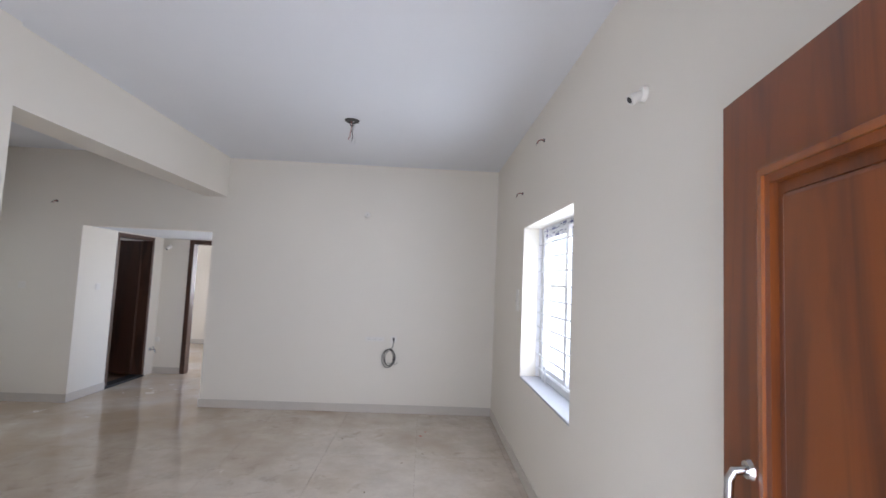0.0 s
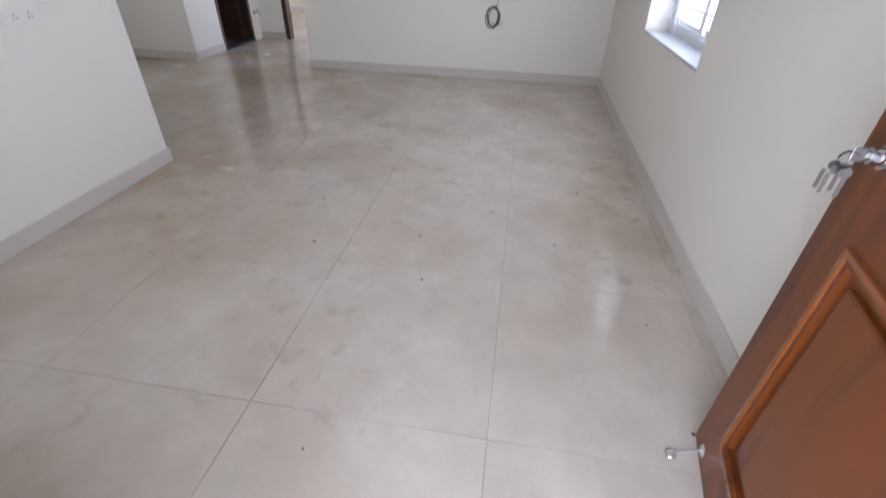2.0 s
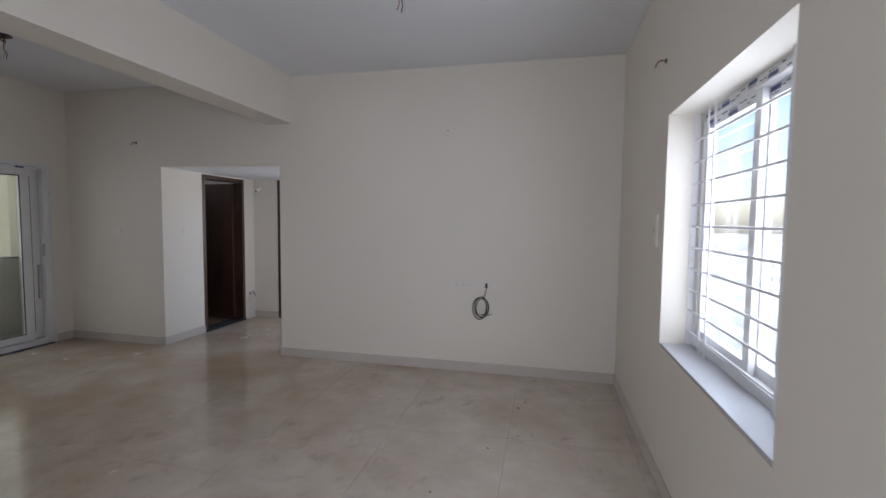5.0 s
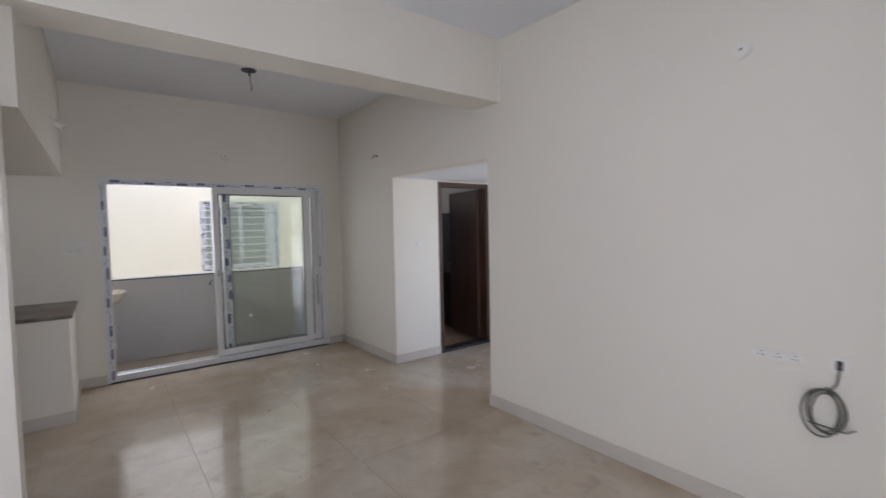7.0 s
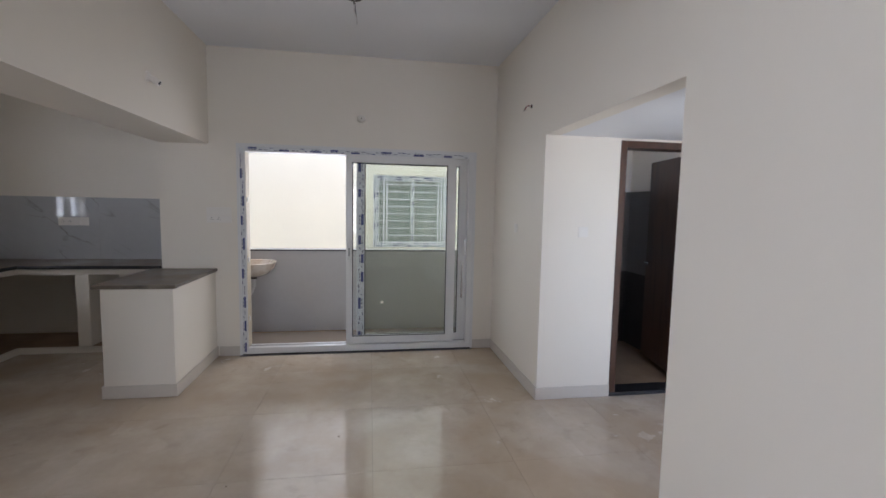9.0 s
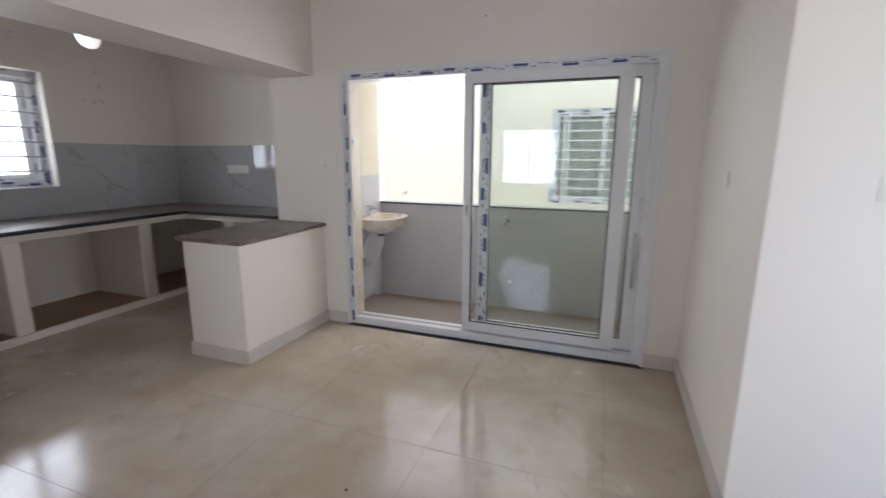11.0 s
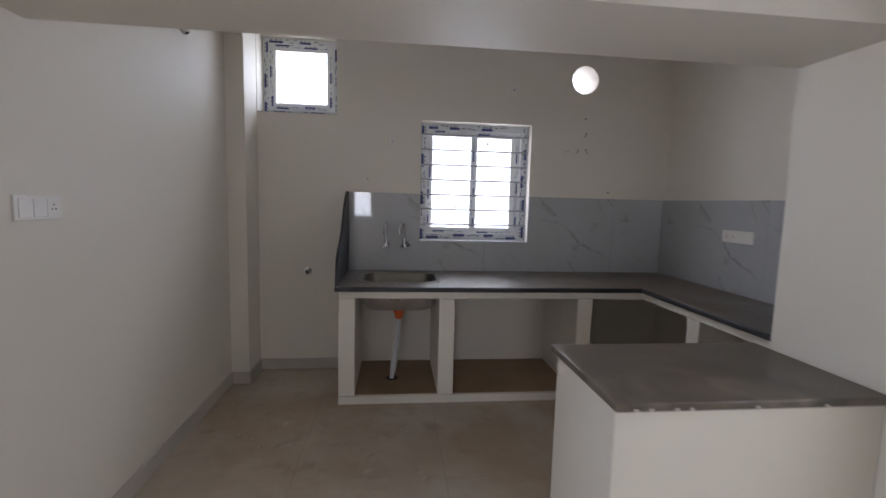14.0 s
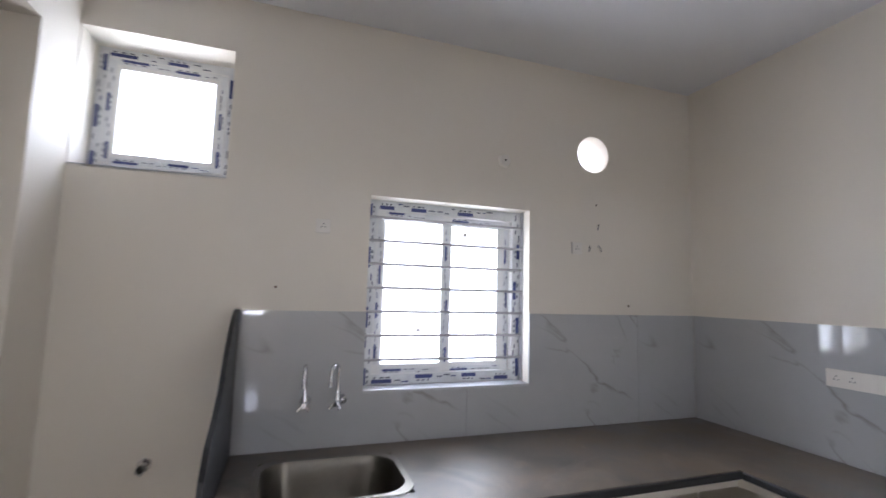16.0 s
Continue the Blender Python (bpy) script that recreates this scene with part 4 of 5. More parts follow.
# ---- kitchen counter ----
def kitchen_counter():
    c = thing("kitchen_counter_base", pose(0, 0, 0), "white plastered masonry counter base with open bays", "counter base")
    fy, fx = 1.40, -5.08
    part("plinth", box(KRIGHT, -2.765, KBACK, fy, 0, 0.06, 0.004), PAINT, c, "low plastered plinth")
    part("plinth_return", box(KRIGHT, fx, fy, 2.83, 0, 0.06, 0.004), PAINT, c, "low plastered plinth")
    part("bay_floor", box(KRIGHT, -2.88, KBACK, fy - 0.03, 0.06, 0.064), SLAB, c, "brown dusty bay floor")
    part("bay_floor", box(KRIGHT, fx - 0.03, fy - 0.03, 2.83, 0.06, 0.064), SLAB, c, "brown dusty bay floor")
    for a, b in ((-2.885, -2.765), (-3.617, -3.497), (-4.68, -4.56)):
        part("pier", box(a, b, KBACK, fy, 0.064, 0.8, 0.008), PAINT, c)
    part("pier", box(fx - 0.56, fx, 1.93, 2.05, 0.064, 0.8, 0.008), PAINT, c)
    part("header", box(KRIGHT, -2.765, fy - 0.1, fy + 0.002, 0.8, 0.862, 0.004), PAINT, c)
    part("header_return", box(fx - 0.1, fx + 0.002, fy - 0.1, 2.83, 0.8, 0.862, 0.004), PAINT, c)
    part("slab", holed("z", 0.82, 0.858, KRIGHT, -2.77, KBACK, fy - 0.1, [(-3.56, -2.86, 0.76, 1.3)]), PAINT, c)
    top = part("worktop", holed("z", 0.862, 0.894, KRIGHT, -2.745, KBACK, 1.445, [(-3.51, -2.9, 0.81, 1.27)]), GRANITE)
    tagged(top, "dusty dark granite L-shaped worktop", "worktop")
    part("return_slab", box(KRIGHT, -5.045, 1.445, 2.83, 0.862, 0.894), GRANITE, top)
    part("front_edge", box(-5.041, -2.745, 1.4455, 1.465, 0.86, 0.893, 0.005), GRANITE_EDGE, top, "polished black nosing")
    part("return_edge", box(-5.0445, -5.026, 1.4655, 2.83, 0.86, 0.893, 0.005), GRANITE_EDGE, top, "polished black nosing")
    # end panel of granite with a curved front
    bm = bmesh.new()
    prof = [(0.66, 0.895), (1.43, 0.895), (1.425, 0.96), (1.395, 1.06), (1.32, 1.14), (1.19, 1.2), (1.09, 1.27), (1.02, 1.35), (0.95, 1.43), (0.87, 1.5), (0.79, 1.55), (0.71, 1.578), (0.66, 1.58)]
    va = [bm.verts.new((-2.745, y, z)) for y, z in prof]
    vb = [bm.verts.new((-2.765, y, z)) for y, z in prof]
    bm.faces.new(va)
    bm.faces.new(vb[::-1])
    for i in range(len(prof)):
        j = (i + 1) % len(prof)
        bm.faces.new((va[i], va[j], vb[j], vb[i]))
    e = part("side_splash", bm, GRANITE_EDGE)
    tagged(e, "black granite end panel with a curved front edge", "side panel")


kitchen_counter()


def island():
    c = thing("island_counter", pose(0, 0, 0), "short plastered island counter with granite top and tile skirting", "counter")
    part("body", box(SLIDE, -3.872, 2.8, 3.316, 0.0, 0.862, 0.006), PAINT, c)
    part("top", box(SLIDE, -3.862, 2.742, 3.338, 0.862, 0.892, 0.006), GRANITE, c, "dusty dark granite top")
    chips = random.Random(21)
    for x in (-4.6, -4.35, -4.12, -4.07, -3.98, -3.93):
        bm = bmesh.new()
        bmesh.ops.create_icosphere(bm, subdivisions=1, radius=0.008)
        for v in bm.verts:
            v.co = Vector((v.co.x * chips.uniform(0.8, 2.0), v.co.y * 0.3, v.co.z * chips.uniform(0.4, 0.9)))
        part("chip", bm, SKIRT, c, "pale chipped spot on the granite edge", at=pose(x, 3.338, 0.87))
    part("skirting_front", box(SLIDE, -3.86, 3.316, 3.328, 0, 0.1, 0.002), SKIRT, c)
    part("skirting_end", box(-3.872, -3.86, 2.8, 3.316, 0, 0.1, 0.002), SKIRT, c)
    part("skirting_back", box(SLIDE, -3.86, 2.788, 2.8, 0, 0.1, 0.002), SKIRT, c)


island()


def sink():
    s = thing("kitchen_sink", pose(-3.205, 1.04, 0.894), "brushed steel sink set into the granite worktop", "sink")
    n = 48

    def rounded(hw, hh, r, z):
        out = []
        for cx, cy, a0 in ((hw - r, hh - r, 0), (-hw + r, hh - r, 90), (-hw + r, -hh + r, 180), (hw - r, -hh + r, 270)):
            for k in range(n // 4):
                a = radians(a0 + 90 * k / (n // 4 - 1))
                out.append((cx + r * math.cos(a), cy + r * math.sin(a), z))
        return out

    bm = bmesh.new()
    rings = [[bm.verts.new(p) for p in rounded(*q)] for q in
             ((0.318, 0.242, 0.1, 0.0005), (0.316, 0.24, 0.1, 0.003), (0.292, 0.216, 0.13, 0.003), (0.286, 0.21, 0.13, -0.012), (0.278, 0.203, 0.135, -0.19), (0.25, 0.178, 0.13, -0.222), (0.04, 0.04, 0.039, -0.23))]
    for a, b in zip(rings, rings[1:]):
        for k in range(n):
            bm.faces.new((a[k], a[(k + 1) % n], b[(k + 1) % n], b[k]))
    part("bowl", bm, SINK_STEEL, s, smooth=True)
    # second skin in paler steel, so the underside looks lit beside the darkened bowl
    bm = bmesh.new()
    rings = [[bm.verts.new(p) for p in rounded(*q)] for q in
             ((0.291, 0.215, 0.13, -0.04), (0.283, 0.208, 0.135, -0.19), (0.254, 0.182, 0.13, -0.2265), (0.044, 0.044, 0.043, -0.234))]
    for a, b in zip(rings, rings[1:]):
        for k in range(n):
            bm.faces.new((a[k], b[k], b[(k + 1) % n], a[(k + 1) % n]))
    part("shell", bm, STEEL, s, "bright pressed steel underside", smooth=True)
    part("drain", cyl((0, 0, -0.245), (0, 0, -0.226), 0.045, n=24), CHROME, s, smooth=True)
    w = part("waste_fitting", add_cyl(cyl((0, 0, -0.275), (0, 0, -0.24), 0.05, 0.052, 24), (0, 0, -0.335), (0, 0, -0.275), 0.026, 0.045, 24), ORANGE, s, "orange plastic waste fitting", smooth=True)
    hose = bmesh.new()
    add_tube(hose, [(0, 0, -0.33), (0.002, 0.01, -0.4), (0.015, 0.03, -0.5), (0.035, 0.04, -0.6), (0.045, 0.03, -0.72), (0.05, 0.03, -0.828)], 0.018, 12)
    for i in range(24):
        z = -0.36 - i * 0.018
        f = (-0.3 - z) / 0.53
        add_cyl(hose, (0.05 * f * f, 0.04 * f, z), (0.05 * f * f, 0.04 * f, z + 0.009), 0.021, n=12)
    part("waste_hose", hose, PIPE, w, "white corrugated hose", smooth=True)
    part("floor_drain", cyl((0.05, 0.03, -0.83), (0.05, 0.03, -0.826), 0.05, n=24), DARKMETAL, s, smooth=True)


sink()


# ---- taps ----
def wall_tap(x, turn):
    t = thing("wall_tap", pose(x, KBACK + 0.014, 1.21, 0, 0, turn), "chrome swan-neck wall tap over the sink", "tap", "taps over the sink")
    part("flange", cyl((0, 0, -0.08), (0, 0.012, -0.08), 0.027, 0.022, 24), CHROME, t, smooth=True)
    body = add_cyl(cyl((0, 0.01, -0.08), (0, 0.07, -0.08), 0.013, 0.016), (0, 0.06, -0.1), (0, 0.06, -0.02), 0.019, 0.01)
    part("body", body, CHROME, t, smooth=True)
    lever = add_cyl(cyl((0, 0.07, -0.085), (0, 0.09, -0.085), 0.017, 0.014), (0.006, 0.084, -0.08), (0.028, 0.09, -0.108), 0.006, 0.009)
    add_cyl(lever, (-0.006, 0.084, -0.08), (-0.028, 0.09, -0.108), 0.006, 0.009)
    part("handle", lever, CHROME, t, smooth=True)
    sp = bmesh.new()
    add_tube(sp, [(0, 0.06, -0.03), (0, 0.06, 0.03), (0, 0.061, 0.075), *[(0, 0.105 - 0.044 * math.cos(a), 0.075 + 0.034 * math.sin(a)) for a in (0.4, 0.9, 1.57, 2.2, 2.8)], (0, 0.151, 0.06), (0, 0.153, 0.02)], 0.0085, 12)
    add_cyl(sp, (0, 0.153, 0.012), (0, 0.153, 0.034), 0.0115, n=14)
    part("spout", sp, CHROME, t, smooth=True)


wall_tap(-3.095, -6)
wall_tap(-3.275, -28)


# ---- balcony basin ----
def basin():
    b = thing("wash_basin", pose(-5.52, 3.315, 0.875), "dusty white ceramic wall basin on the balcony", "wash basin")
    bm = bmesh.new()
    n = 44

    def ring(sx, sy, z, back):
        out = []
        for k in range(n):
            a = 2 * math.pi * k / n
            c, n_s = math.cos(a), math.sin(a)
            y = 0.2 + sy * math.copysign(abs(n_s) ** 0.8, n_s)
            out.append(bm.verts.new((sx * math.copysign(abs(c) ** 0.68, c), max(y, back), z)))
        return out

    rings = [ring(0.09, 0.08, -0.165, 0.03), ring(0.17, 0.155, -0.135, 0.0), ring(0.245, 0.212, -0.075, 0.0), ring(0.275, 0.235, -0.015, 0.0), ring(0.28, 0.24, 0.0, 0.0),
             ring(0.265, 0.225, 0.006, 0.005), ring(0.235, 0.18, -0.002, 0.1), ring(0.2, 0.15, -0.06, 0.11), ring(0.12, 0.1, -0.11, 0.12), ring(0.025, 0.025, -0.12, 0.15)]
    for p, q in zip(rings, rings[1:]):
        for k in range(n):
            bm.faces.new((p[k], p[(k + 1) % n], q[(k + 1) % n], q[k]))
    bm.faces.new(rings[0])
    bm.faces.new(rings[-1])
    part("bowl", bm, CERAMIC, b, smooth=True)
    part("waste", cyl((0, 0.2, -0.119), (0, 0.2, -0.114), 0.022, n=20), DARKMETAL, b)
    tp = add_cyl(cyl((0, 0.06, 0.005), (0, 0.06, 0.085), 0.022, 0.019, 18), (0, 0.06, 0.06), (0, 0.15, 0.075), 0.014, 0.012, 16)
    add_box(tp, -0.014, 0.014, 0.03, 0.12, 0.09, 0.102, 0.004)
    part("tap", tp, CHROME, b, "chrome pillar tap", smooth=True)
    wp = bmesh.new()
    add_tube(wp, [(0, 0.2, -0.16), (0, 0.2, -0.28), (0.005, 0.17, -0.35), (0.012, 0.12, -0.43), (0.015, 0.09, -0.47), (0.015, 0.05, -0.485), (0.015, 0.0, -0.485)], 0.019, 12)
    part("waste_pipe", wp, PIPE, b, "grey plastic waste pipe", smooth=True)
    part("collar", cyl((0, 0.2, -0.195), (0, 0.2, -0.16), 0.034, 0.04, 20), DARKMETAL, b, "dark waste collar", smooth=True)
    part("elbow", add_cyl(cyl((0.015, 0.06, -0.5), (0.015, 0.1, -0.455), 0.027, 0.026, 18), (0.015, 0.02, -0.485), (0.015, 0.08, -0.485), 0.028, 0.028, 18), PIPE, b, "thick plastic elbow", smooth=True)
    part("pipe_flange", cyl((0.015, 0.0, -0.485), (0.015, 0.02, -0.485), 0.042, n=20), STEEL, b)
    ho = bmesh.new()
    add_tube(ho, [(-0.02, 0.06, -0.12), (0.03, 0.08, -0.22), (0.09, 0.05, -0.3), (0.11, 0.02, -0.36), (0.11, 0.0, -0.36)], 0.006, 8)
    part("supply_hose", ho, STEEL, b, "braided supply hose", smooth=True)


basin()


# ---- electrical bits: local y points into the room ----
def switch_plate(x, y, z, rz, w, h, keys, name="switch_plate", sockets=0, first=False):
    t = thing(name, pose(x, y, z, 0, 0, rz), "white modular plate on the wall", "switch")
    part("plate", box(-w / 2, w / 2, 0.0, 0.009, -h / 2, h / 2, 0.003), PLASTIC, t)
    n = keys + sockets
    for k in range(n):
        a = -w / 2 + 0.012 + (w - 0.024) * k / n
        b = a + (w - 0.024) / n - 0.003
        if (k >= sockets if first else k < keys):
            part("rocker", box(a, b, 0.009, 0.0125, -h / 2 + 0.012, h / 2 - 0.012, 0.0015), PLASTIC, t)
        else:
            s = part("socket", box(a, b, 0.009, 0.011, -h / 2 + 0.012, h / 2 - 0.012, 0.001), PLASTIC, t)
            c = (a + b) / 2
            for dx, dz in ((-0.009, -0.006), (0.009, -0.006), (0, 0.011)):
                part("pin_hole", cyl((c + dx, 0.0105, dz), (c + dx, 0.0118, dz), 0.0032, n=10), BLACK, s)
    return t


switch_plate(SLIDE, 3.365, 1.46, -90, 0.23, 0.075, 2, sockets=0)
switch_plate(SLIDE, 3.365, 1.382, -90, 0.23, 0.075, 1, sockets=2)
switch_plate(LIV_R, 4.78, 1.47, 90, 0.1, 0.2, 1, sockets=1)
switch_plate(KLEFT, 2.835, 1.45, 90, 0.22, 0.09, 2, sockets=1, first=True)
switch_plate(KRIGHT + 0.014, 1.62, 1.31, -90, 0.3, 0.09, 2, sockets=2)
switch_plate(0.125, FAR, 0.878, 180, 0.23, 0.05, 0, sockets=3)
switch_plate(-3.465, 6.5, 1.36, -90, 0.08, 0.08, 1)
switch_plate(-3.137, KBACK, 2.017, 0, 0.075, 0.075, 0, sockets=1)
switch_plate(-4.70, KBACK, 1.992, 0, 0.075, 0.075, 0, sockets=1)
switch_plate(-3.43, 7.85, 0.52, 180, 0.07, 0.07, 1)
switch_plate(-4.1, FAR, 1.36, 180, 0.08, 0.08, 1)
switch_plate(DIV, 2.62, 1.0, -90, 0.18, 0.04, 0, sockets=2)


def round_plate(x, y, z, rz):
    t = thing("conduit_cover", pose(x, y, z, 0, 0, rz), "small round white conduit cover on the wall", "conduit cover", "conduit covers")
    part("rim", cyl((0, 0, 0), (0, 0.01, 0), 0.046, 0.043, 28), PAINT, t, "painted plastic rim", smooth=True)
    part("disc", cyl((0, 0.01, 0), (0, 0.015, 0), 0.036, 0.034, 28), PLASTIC, t, smooth=True)
    part("screw", cyl((0, 0.015, 0), (0, 0.018, 0), 0.006, n=10), DARKMETAL, t)


round_plate(-0.046, FAR, 2.404, 180)
round_plate(SLIDE, 4.739, 2.42, -90)
round_plate(-4.187, KBACK, 2.5, 0)


def wire_stub(x, y, z, rz, seed):
    rng = random.Random(seed)
    t = thing("wire_stub", pose(x, y, z, 0, 0, rz), "short loose wires poking out of the wall", "wires", "wire stubs")
    part("conduit", cyl((0, -0.002, 0), (0, 0.006, 0), 0.014, n=14), DARKMETAL, t)
    for k, m in enumerate((COPPER, BLACK)):
        bm = bmesh.new()
        s = 1 if k else -1
        add_tube(bm, [(0, 0, 0), (0.006 * s, 0.03, 0.004), (0.014 * s, 0.05, -0.008), (0.012 * s + rng.uniform(-0.01, 0.01), 0.06, -0.035)], 0.0028, 6)
        part("wire", bm, m, t, smooth=True)


wire_stub(LIV_R, 3.98, 2.75, 90, 1)
wire_stub(-3.8, FAR, 2.39, 180, 2)
wire_stub(LIV_R, 4.7, 2.47, 90, 3)
wire_stub(WELL, 6.6, 1.99, -90, 4)
wire_stub(WELL, 2.83, 0.95, -90, 5)


def wire_end(x, z, lean):
    bm = bmesh.new()
    add_tube(bm, [(0, -0.002, 0), (0.003 * lean, 0.012, 0.006), (0.01 * lean, 0.018, -0.012), (0.018 * lean, 0.02, -0.034)], 0.0026, 6)
    p = part("wire_end", bm, BLACK, smooth=True)
    p.matrix_basis = pose(x, KBACK, z)
    tagged(p, "single dark wire end hanging from the plaster", "wire", "wire ends")


wire_end(-4.8, 2.005, 1)
wire_end(-4.862, 2.01, -1)
wire_end(-4.868, 2.15, 1)


def bib_tap(x, y, z, rz, label):
    t = thing("bib_tap", pose(x, y, z, 0, 0, rz), label, "tap", "bib taps")
    part("flange", cyl((0, 0, 0), (0, 0.008, 0), 0.028, 0.024, 20), CHROME, t, smooth=True)
    part("body", add_cyl(cyl((0, 0.004, 0), (0, 0.075, 0), 0.012, 0.014), (0, 0.07, 0.012), (0, 0.088, -0.045), 0.013, 0.01), CHROME, t, smooth=True)
    part("handle", add_box(cyl((0, 0.055, 0.01), (0, 0.055, 0.04), 0.008, 0.007), -0.03, 0.03, 0.048, 0.062, 0.04, 0.049, 0.003), CHROME, t, smooth=True)


bib_tap(-5.9, 4.71, 0.845, -90, "chrome bib tap on the grey balcony parapet")
bib_tap(-3.465, 7.73, 0.38, -90, "small bib tap low on the passage wall")


def lamp_holder(x, y, z, rz, tilt, reach=1.0):
    t = thing("lamp_holder", pose(x, y, z, 0, 0, rz), "empty white angled bulb holder on the wall", "lamp holder", "lamp holders")
    part("base", cyl((0, 0, 0), (0, 0.018, 0), 0.036, 0.03, 24), PLASTIC, t, smooth=True)
    e = (0.0, 0.018 + 0.075 * reach * math.cos(tilt), -0.075 * reach * math.sin(tilt))
    part("neck", cyl((0, 0.008, 0), e, 0.019, 0.024, 20), PLASTIC, t, smooth=True)
    f = (0.0, e[1] + 0.002 * math.cos(tilt), e[2] - 0.002 * math.sin(tilt))
    part("socket_mouth", cyl(e, f, 0.014, 0.014, 18), DARKMETAL, t, "dark socket mouth")


lamp_holder(LIV_R, 2.385, 2.44, 90, 0.6, 0.75)
lamp_holder(-3.655, 3.285, 2.405, 0, 0.6)
lamp_holder(-3.365, 7.85, 1.975, 180, 0.6)
lamp_holder(WELL, 2.93, 2.53, -90, 0.6)
lamp_holder(KLEFT, 1.66, 2.52, 90, 1.2, 0.6)


def fan_hook(x, y, seed):
    rng = random.Random(seed)
    t = thing("ceiling_fan_point", pose(x, y, CEIL), "dark round ceiling hook plate with hanging wires", "ceiling point", "ceiling fan points")
    part("plate", cyl((0, 0, -0.008), (0, 0, 0), 0.062, 0.066, 28), DARKMETAL, t, smooth=True)
    hk = bmesh.new()
    add_tube(hk, [(0.02, 0, 0), *arc((0, 0, -0.03), 0.02, 0, -180, 10), (-0.02, 0, 0)], 0.004, 8)
    part("hook", hk, DARKMETAL, t, smooth=True)
    for k, m in enumerate((COPPER, BLACK, PIPE)):
        bm = bmesh.new()
        a = rng.uniform(-1, 1)
        pts = [(0.01 * (k - 1), 0, 0), (0.014 * (k - 1) + 0.012, 0.01, -0.05), (0.01 * (k - 1), 0.014 * a, -0.1), (0.02 * (k - 1) + 0.02 * a, 0.02, -0.14), (0.03 * (k - 1), 0.02, -0.17 - 0.02 * k)]
        add_tube(bm, pts, 0.003, 6)
        part("wire", bm, m, t, smooth=True)


fan_hook(-0.02, 4.57, 5)
fan_hook(-3.566, 4.707, 6)


def cable_coil():
    t = thing("cable_coil", pose(0.33, FAR, 0.66), "coil of grey cable hanging from a wall outlet", "cable")
    part("outlet", box(-0.012, 0.068, -0.008, 0.0, 0.185, 0.26, 0.002), PLASTIC, t, "white outlet plate")
    part("outlet_hole", box(0.016, 0.04, -0.0095, -0.008, 0.2, 0.242), BLACK, t, "dark open cable hole")
    rng = random.Random(3)
    bm = bmesh.new()
    pts = []
    for i in range(4 * 26 + 1):
        a = 2 * math.pi * i / 26
        lap = i / 26
        rx, rz = 0.062 + 0.011 * math.sin(lap * 2.1), 0.1 + 0.01 * math.cos(lap * 1.7)
        pts.append((0.01 * math.sin(lap * 1.3) - 0.02 + rx * math.sin(a), -0.014 - 0.006 * lap, 0.0 + rz * math.cos(a) + 0.006 * math.sin(lap * 3)))
    add_tube(bm, pts, 0.0045, 6)
    part("coil", bm, CABLE, t, smooth=True)
    tail = bmesh.new()
    add_tube(tail, [(0.028, -0.009, 0.225), (0.03, -0.018, 0.2), (0.022, -0.02, 0.14), (0.0, -0.02, 0.1)], 0.0045, 6)
    part("lead", tail, CABLE, t, smooth=True)
    tie = bmesh.new()
    add_tube(tie, [(-0.08, -0.03, -0.06), (0.06, -0.035, -0.07), (0.09, -0.03, -0.05)], 0.0035, 6)
    part("tail", tie, CABLE, t, smooth=True)


cable_coil()


def angle_valve():
    t = thing("angle_valve", pose(-2.418, KBACK, 0.88), "small steel angle valve on the kitchen wall", "valve")
    part("flange", cyl((0, 0, 0), (0, 0.006, 0), 0.03, n=20), CHROME, t, smooth=True)
    part("stem", add_cyl(cyl((0, 0, 0), (0, 0.05, 0), 0.011), (0, 0.04, -0.03), (0, 0.04, 0.02), 0.009), CHROME, t, smooth=True)
    part("knob", cyl((0, 0.05, 0), (0, 0.07, 0), 0.017, 0.015), DARKMETAL, t, smooth=True)


angle_valve()

# plugs and filled holes in the kitchen wall
for x, z in ((-2.922, 1.692), (-4.855, 2.284), (-5.105, 1.633)):
    p = part("wall_plug", cyl((x, KBACK - 0.002, z), (x, KBACK + 0.004, z), 0.007, 0.006, 12), DEBRIS)
    tagged(p, "small dark plug hole in the plaster", "plug hole", "plug holes")

# ---- outside: self-lit board in place of bright haze beyond the kitchen side ----
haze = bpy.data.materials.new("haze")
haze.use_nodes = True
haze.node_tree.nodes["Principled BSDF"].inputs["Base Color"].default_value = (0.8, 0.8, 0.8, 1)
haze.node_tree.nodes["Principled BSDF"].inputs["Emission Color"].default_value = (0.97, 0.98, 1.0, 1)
# the board glows by itself so the windows read white
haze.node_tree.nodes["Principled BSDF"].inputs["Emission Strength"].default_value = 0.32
structure("backdrop", box(-260, 260, -61, -60, -16, 70), haze, "self-lit white board standing in for overcast haze", "backdrop")

# ---- outside: ground far below, pale far buildings, trees ----
structure("ground", box(-900, 900, -900, 900, -16.2, -16), HAZED_EARTH, "ground with patches of green far below, paled by painted haze", "ground")


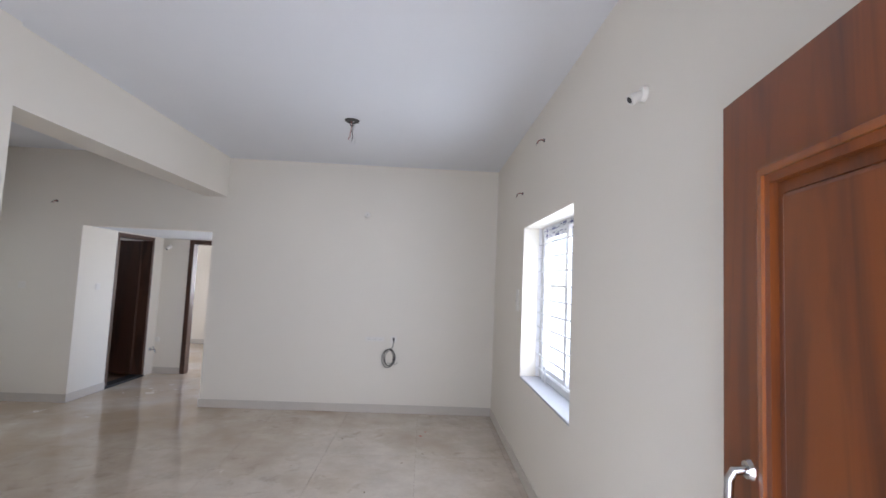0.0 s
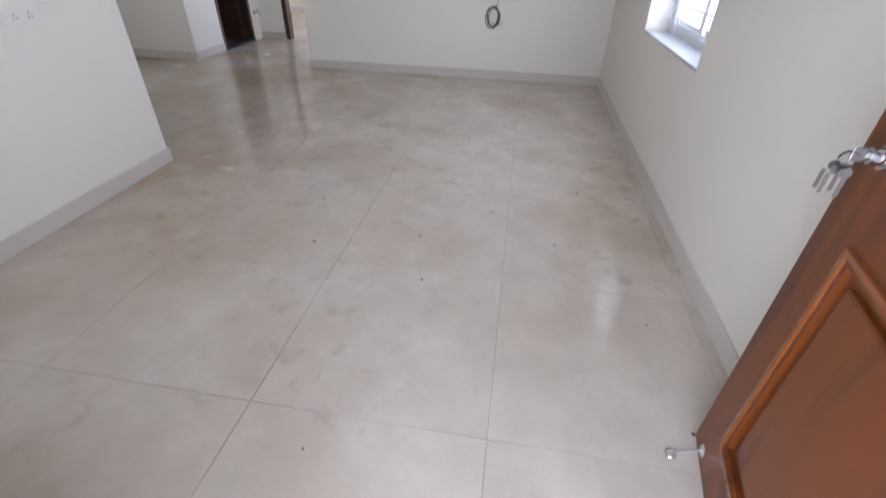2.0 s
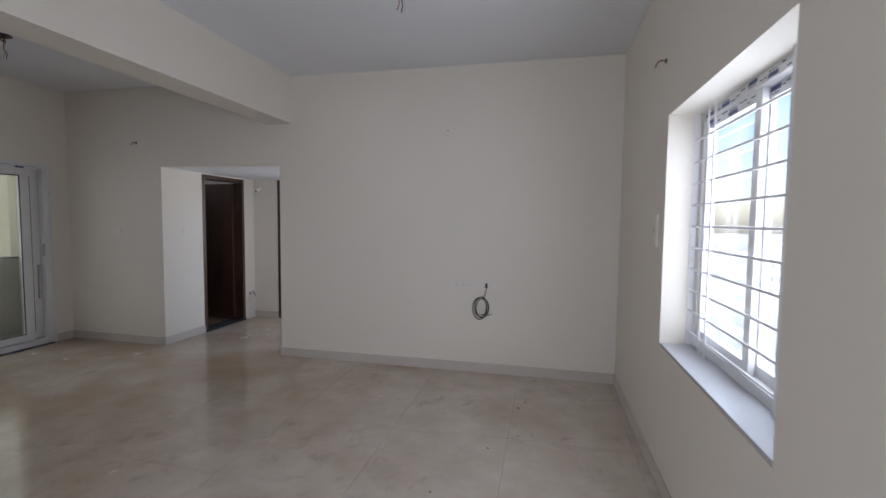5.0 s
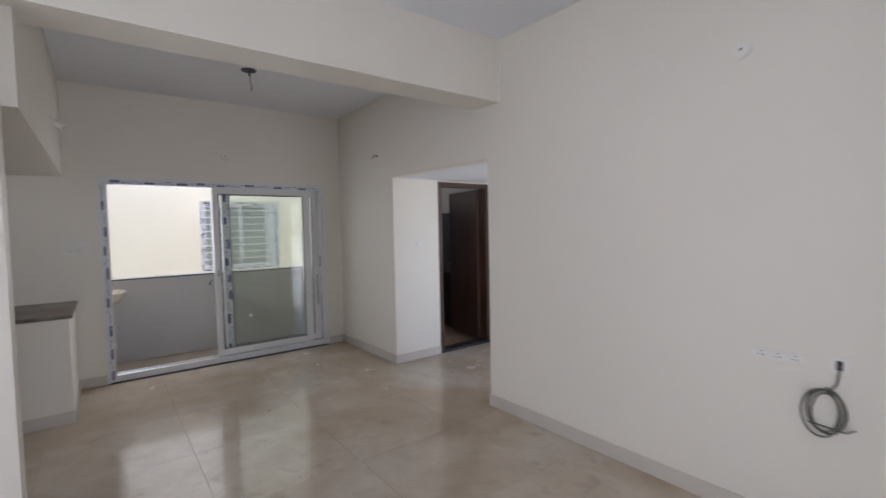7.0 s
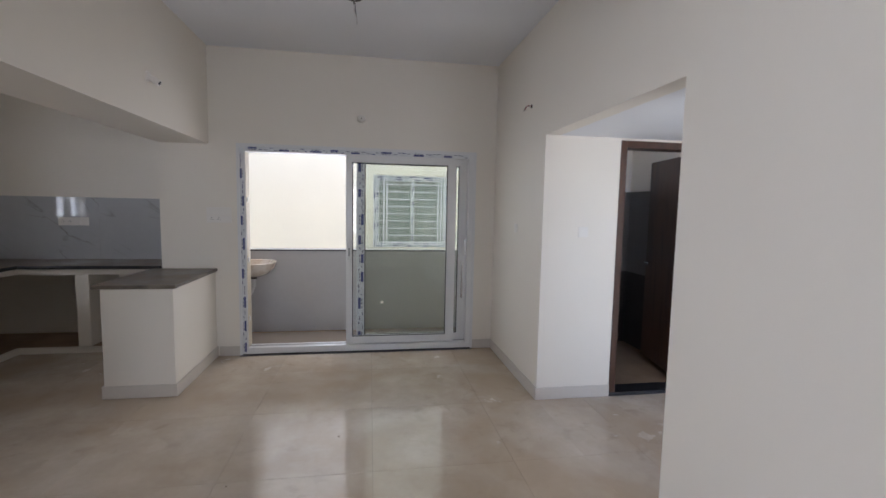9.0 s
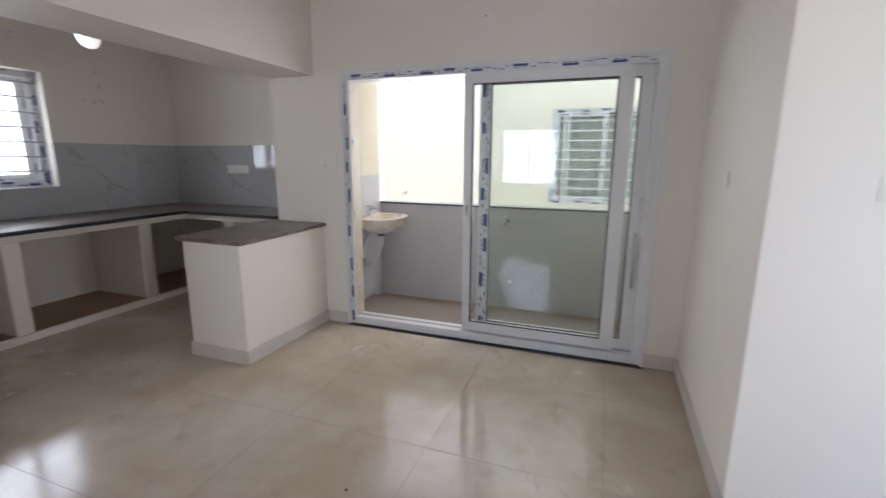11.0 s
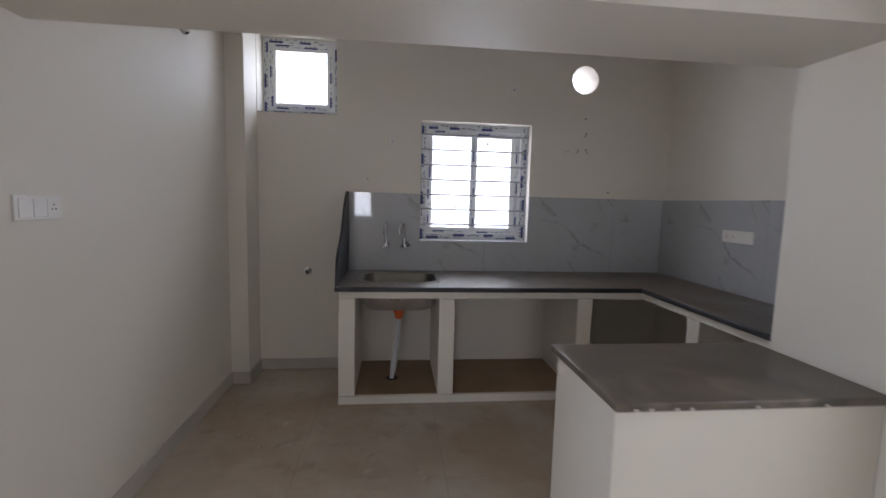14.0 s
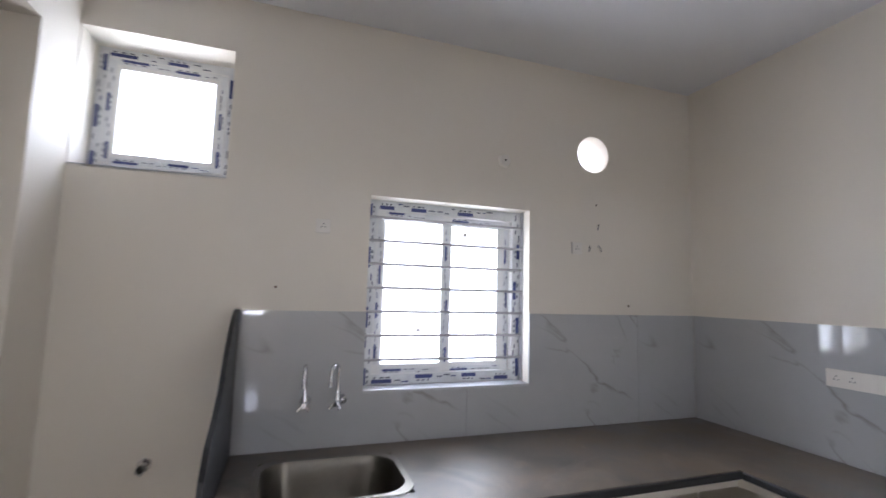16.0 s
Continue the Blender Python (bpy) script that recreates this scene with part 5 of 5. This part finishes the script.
def far_building(x, y, w, d, h, rz):
    b = thing("far_building", pose(x, y, -16, 0, 0, rz), "pale distant apartment building", "building", "far buildings")
    part("wall", box(-w / 2, w / 2, -d / 2, d / 2, 0, h), FAR_WALL, b)
    part("roof", box(-w / 2 - 0.3, w / 2 + 0.3, -d / 2 - 0.3, d / 2 + 0.3, h, h + 0.8), FAR_WALL, b)
    floors, cols = int(h / 3.1), int(d / 3.4)
    for f in range(floors):
        for c in range(cols):
            y0 = -d / 2 + (c + 0.3) * d / cols
            part("window", box(-w / 2 - 0.05, -w / 2 + 0.02, y0, y0 + 1.4, 3.1 * f + 1, 3.1 * f + 2.3), FAR_GLASS, b)


for x, y, w, d, h, rz in ((70, 70, 14, 22, 13, 8), (95, 105, 16, 26, 17, -6), (130, 60, 14, 30, 15, 4), (60, 120, 14, 18, 12, 0), (150, 160, 20, 34, 22, 10)):
    far_building(x, y, w, d, h, rz)


def tree(x, y, h, seed):
    rng = random.Random(seed)
    t = thing("tree", pose(x, y, -16), "distant broad green tree", "tree", "far trees")
    tr = cyl((0, 0, 0), (0.1, 0, h * 0.55), 0.22, 0.1, 8)
    for k in range(4):
        a = k * 1.7
        add_cyl(tr, (0.05, 0, h * 0.4), (1.1 * math.cos(a), 1.1 * math.sin(a), h * 0.72), 0.09, 0.03, 6)
    part("trunk", tr, DARKWOOD, t)
    bm = bmesh.new()
    for _ in range(260):
        a, r, z = rng.uniform(0, 6.28), rng.uniform(0.2, 1.0) ** 0.5 * h * 0.36, rng.uniform(0.42, 1.0) * h
        r *= max(0.25, 1 - abs(z / h - 0.68) * 1.9)
        s = rng.uniform(0.22, 0.5)
        m = Matrix.Translation((r * math.cos(a), r * math.sin(a), z)) @ Euler((rng.uniform(0, 3), rng.uniform(0, 3), rng.uniform(0, 3))).to_matrix().to_4x4()
        bmesh.ops.create_icosphere(bm, subdivisions=1, radius=s, matrix=m @ Matrix.Diagonal((1, 0.8, 0.35, 1)))
    part("crown", bm, LEAF, t)


for k, (x, y, h) in enumerate(((38, 40, 6), (44, 47, 7), (50, 42, 6.5), (36, 58, 6), (58, 55, 8), (64, 48, 7), (48, 66, 7), (30, 34, 5.5))):
    tree(x, y, h, k)

# ---- scraps on the floor ----
rng = random.Random(11)


def scrap(x, y, size, mat, label):
    bm = bmesh.new()
    bmesh.ops.create_icosphere(bm, subdivisions=1, radius=size)
    for v in bm.verts:
        v.co = Vector((v.co.x * rng.uniform(0.6, 1.5), v.co.y * rng.uniform(0.5, 1.2), max(v.co.z * 0.35, -0.3 * size) + 0.3 * size))
    p = part("floor_scrap", bm, mat)
    p.matrix_basis = pose(x, y, 0, 0, 0, rng.uniform(0, 360))
    tagged(p, label, "debris", "scraps on the floor")


scrap(0.732, 5.372, 0.014, RED, "small red scrap on the tiles")
scrap(0.78, 5.5, 0.01, RED, "small red scrap on the tiles")
for x, y in ((1.42, 1.62), (0.6, 4.7), (0.35, 4.15), (0.3, 2.25), (0.62, 2.9), (0.2, 2.6), (-0.35, 2.4), (1.3, 2.1), (1.1, 3.3), (-0.1, 5.2), (-0.4, 4.6), (0.75, 4.9),
             (-2.3, 5.0), (-1.9, 4.5), (-2.6, 4.1), (-3.1, 4.6), (0.1, 1.3), (-0.5, 2.9), (1.2, 4.1), (0.95, 2.7)):
    scrap(x + rng.uniform(-0.05, 0.05), y + rng.uniform(-0.05, 0.05), rng.uniform(0.004, 0.009), DEBRIS, "tiny dark crumb on the tiles")

# ---- tiles: marble splash, then the floor ----
splash = structure("splash_backing", holed("y", KBACK, KBACK + 0.002, KRIGHT, -2.765, 0.894, 1.575, [WIN2]), GROUT, "marble tiled splashback behind the counter", "splashback")


def slab_tile(x0, x1, z0, z1, origin, parent, at, hole=None):
    """A thin polished tile; its mesh keeps the print of the whole 1.2 m tile."""
    bm = holed("y", 0.002, 0.013, x0 - origin, x1 - origin, z0, z1, [] if hole is None else [(hole[0] - origin, hole[1] - origin, hole[2], hole[3])])
    ob = part("tile", bm, SPLASH, parent)
    ob.matrix_basis = at @ Matrix.Translation((origin, 0, 0))
    return ob


G = 0.0012
x = -2.766
while x > KRIGHT + 0.05:
    x1 = max(x - 1.2, KRIGHT + 0.0135)
    slab_tile(x1 + G, x - G, 0.895, 1.575, x - 1.2, splash, Matrix.Translation((0, KBACK, 0)), WIN2)
    x -= 1.2
splash2 = structure("splash_backing_side", box(KRIGHT, KRIGHT + 0.002, KBACK + 0.013, 2.83, 0.894, 1.575), GROUT, "marble tiled splashback on the kitchen side wall", "splashback")
for a in (0.0, 1.2):
    b = min(a + 1.2, 2.83 - KBACK - 0.014)
    slab_tile(-b + G, -a - G, 0.895, 1.575, -a - 1.2, splash2, pose(KRIGHT, KBACK + 0.0135, 0, 0, 0, -90))

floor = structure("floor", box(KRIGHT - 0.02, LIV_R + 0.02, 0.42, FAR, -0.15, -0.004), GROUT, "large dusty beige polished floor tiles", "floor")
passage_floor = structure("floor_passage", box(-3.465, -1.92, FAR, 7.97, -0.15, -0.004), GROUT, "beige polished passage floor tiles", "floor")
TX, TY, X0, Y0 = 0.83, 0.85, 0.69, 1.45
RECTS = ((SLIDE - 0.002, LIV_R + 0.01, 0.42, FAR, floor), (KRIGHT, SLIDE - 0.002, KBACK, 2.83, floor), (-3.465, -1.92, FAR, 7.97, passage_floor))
tile_meshes = {}


def floor_tile(x0, x1, y0, y1, owner):
    key = (round(x1 - x0, 3), round(y1 - y0, 3))
    if key not in tile_meshes:
        w, d = key
        tile_meshes[key] = mesh_of(box(-w / 2, w / 2, -d / 2, d / 2, -0.008, 0.0, 0.0004), "tile", TILE)
    ob = new("tile", tile_meshes[key])
    ob.parent = owner
    ob.matrix_basis = Matrix.Translation(((x0 + x1) / 2, (y0 + y1) / 2, 0))


for rx0, rx1, ry0, ry1, owner in RECTS:
    for i in range(-9, 3):
        for j in range(-3, 9):
            cx0, cx1, cy0, cy1 = X0 + i * TX, X0 + (i + 1) * TX, Y0 + j * TY, Y0 + (j + 1) * TY
            x0 = rx0 if rx0 > cx0 else cx0 + 0.00075
            x1 = rx1 if rx1 < cx1 else cx1 - 0.00075
            y0 = ry0 if ry0 > cy0 else cy0 + 0.00075
            y1 = ry1 if ry1 < cy1 else cy1 - 0.00075
            if x1 - x0 > 0.02 and y1 - y0 > 0.02:
                floor_tile(x0, x1, y0, y1, owner)
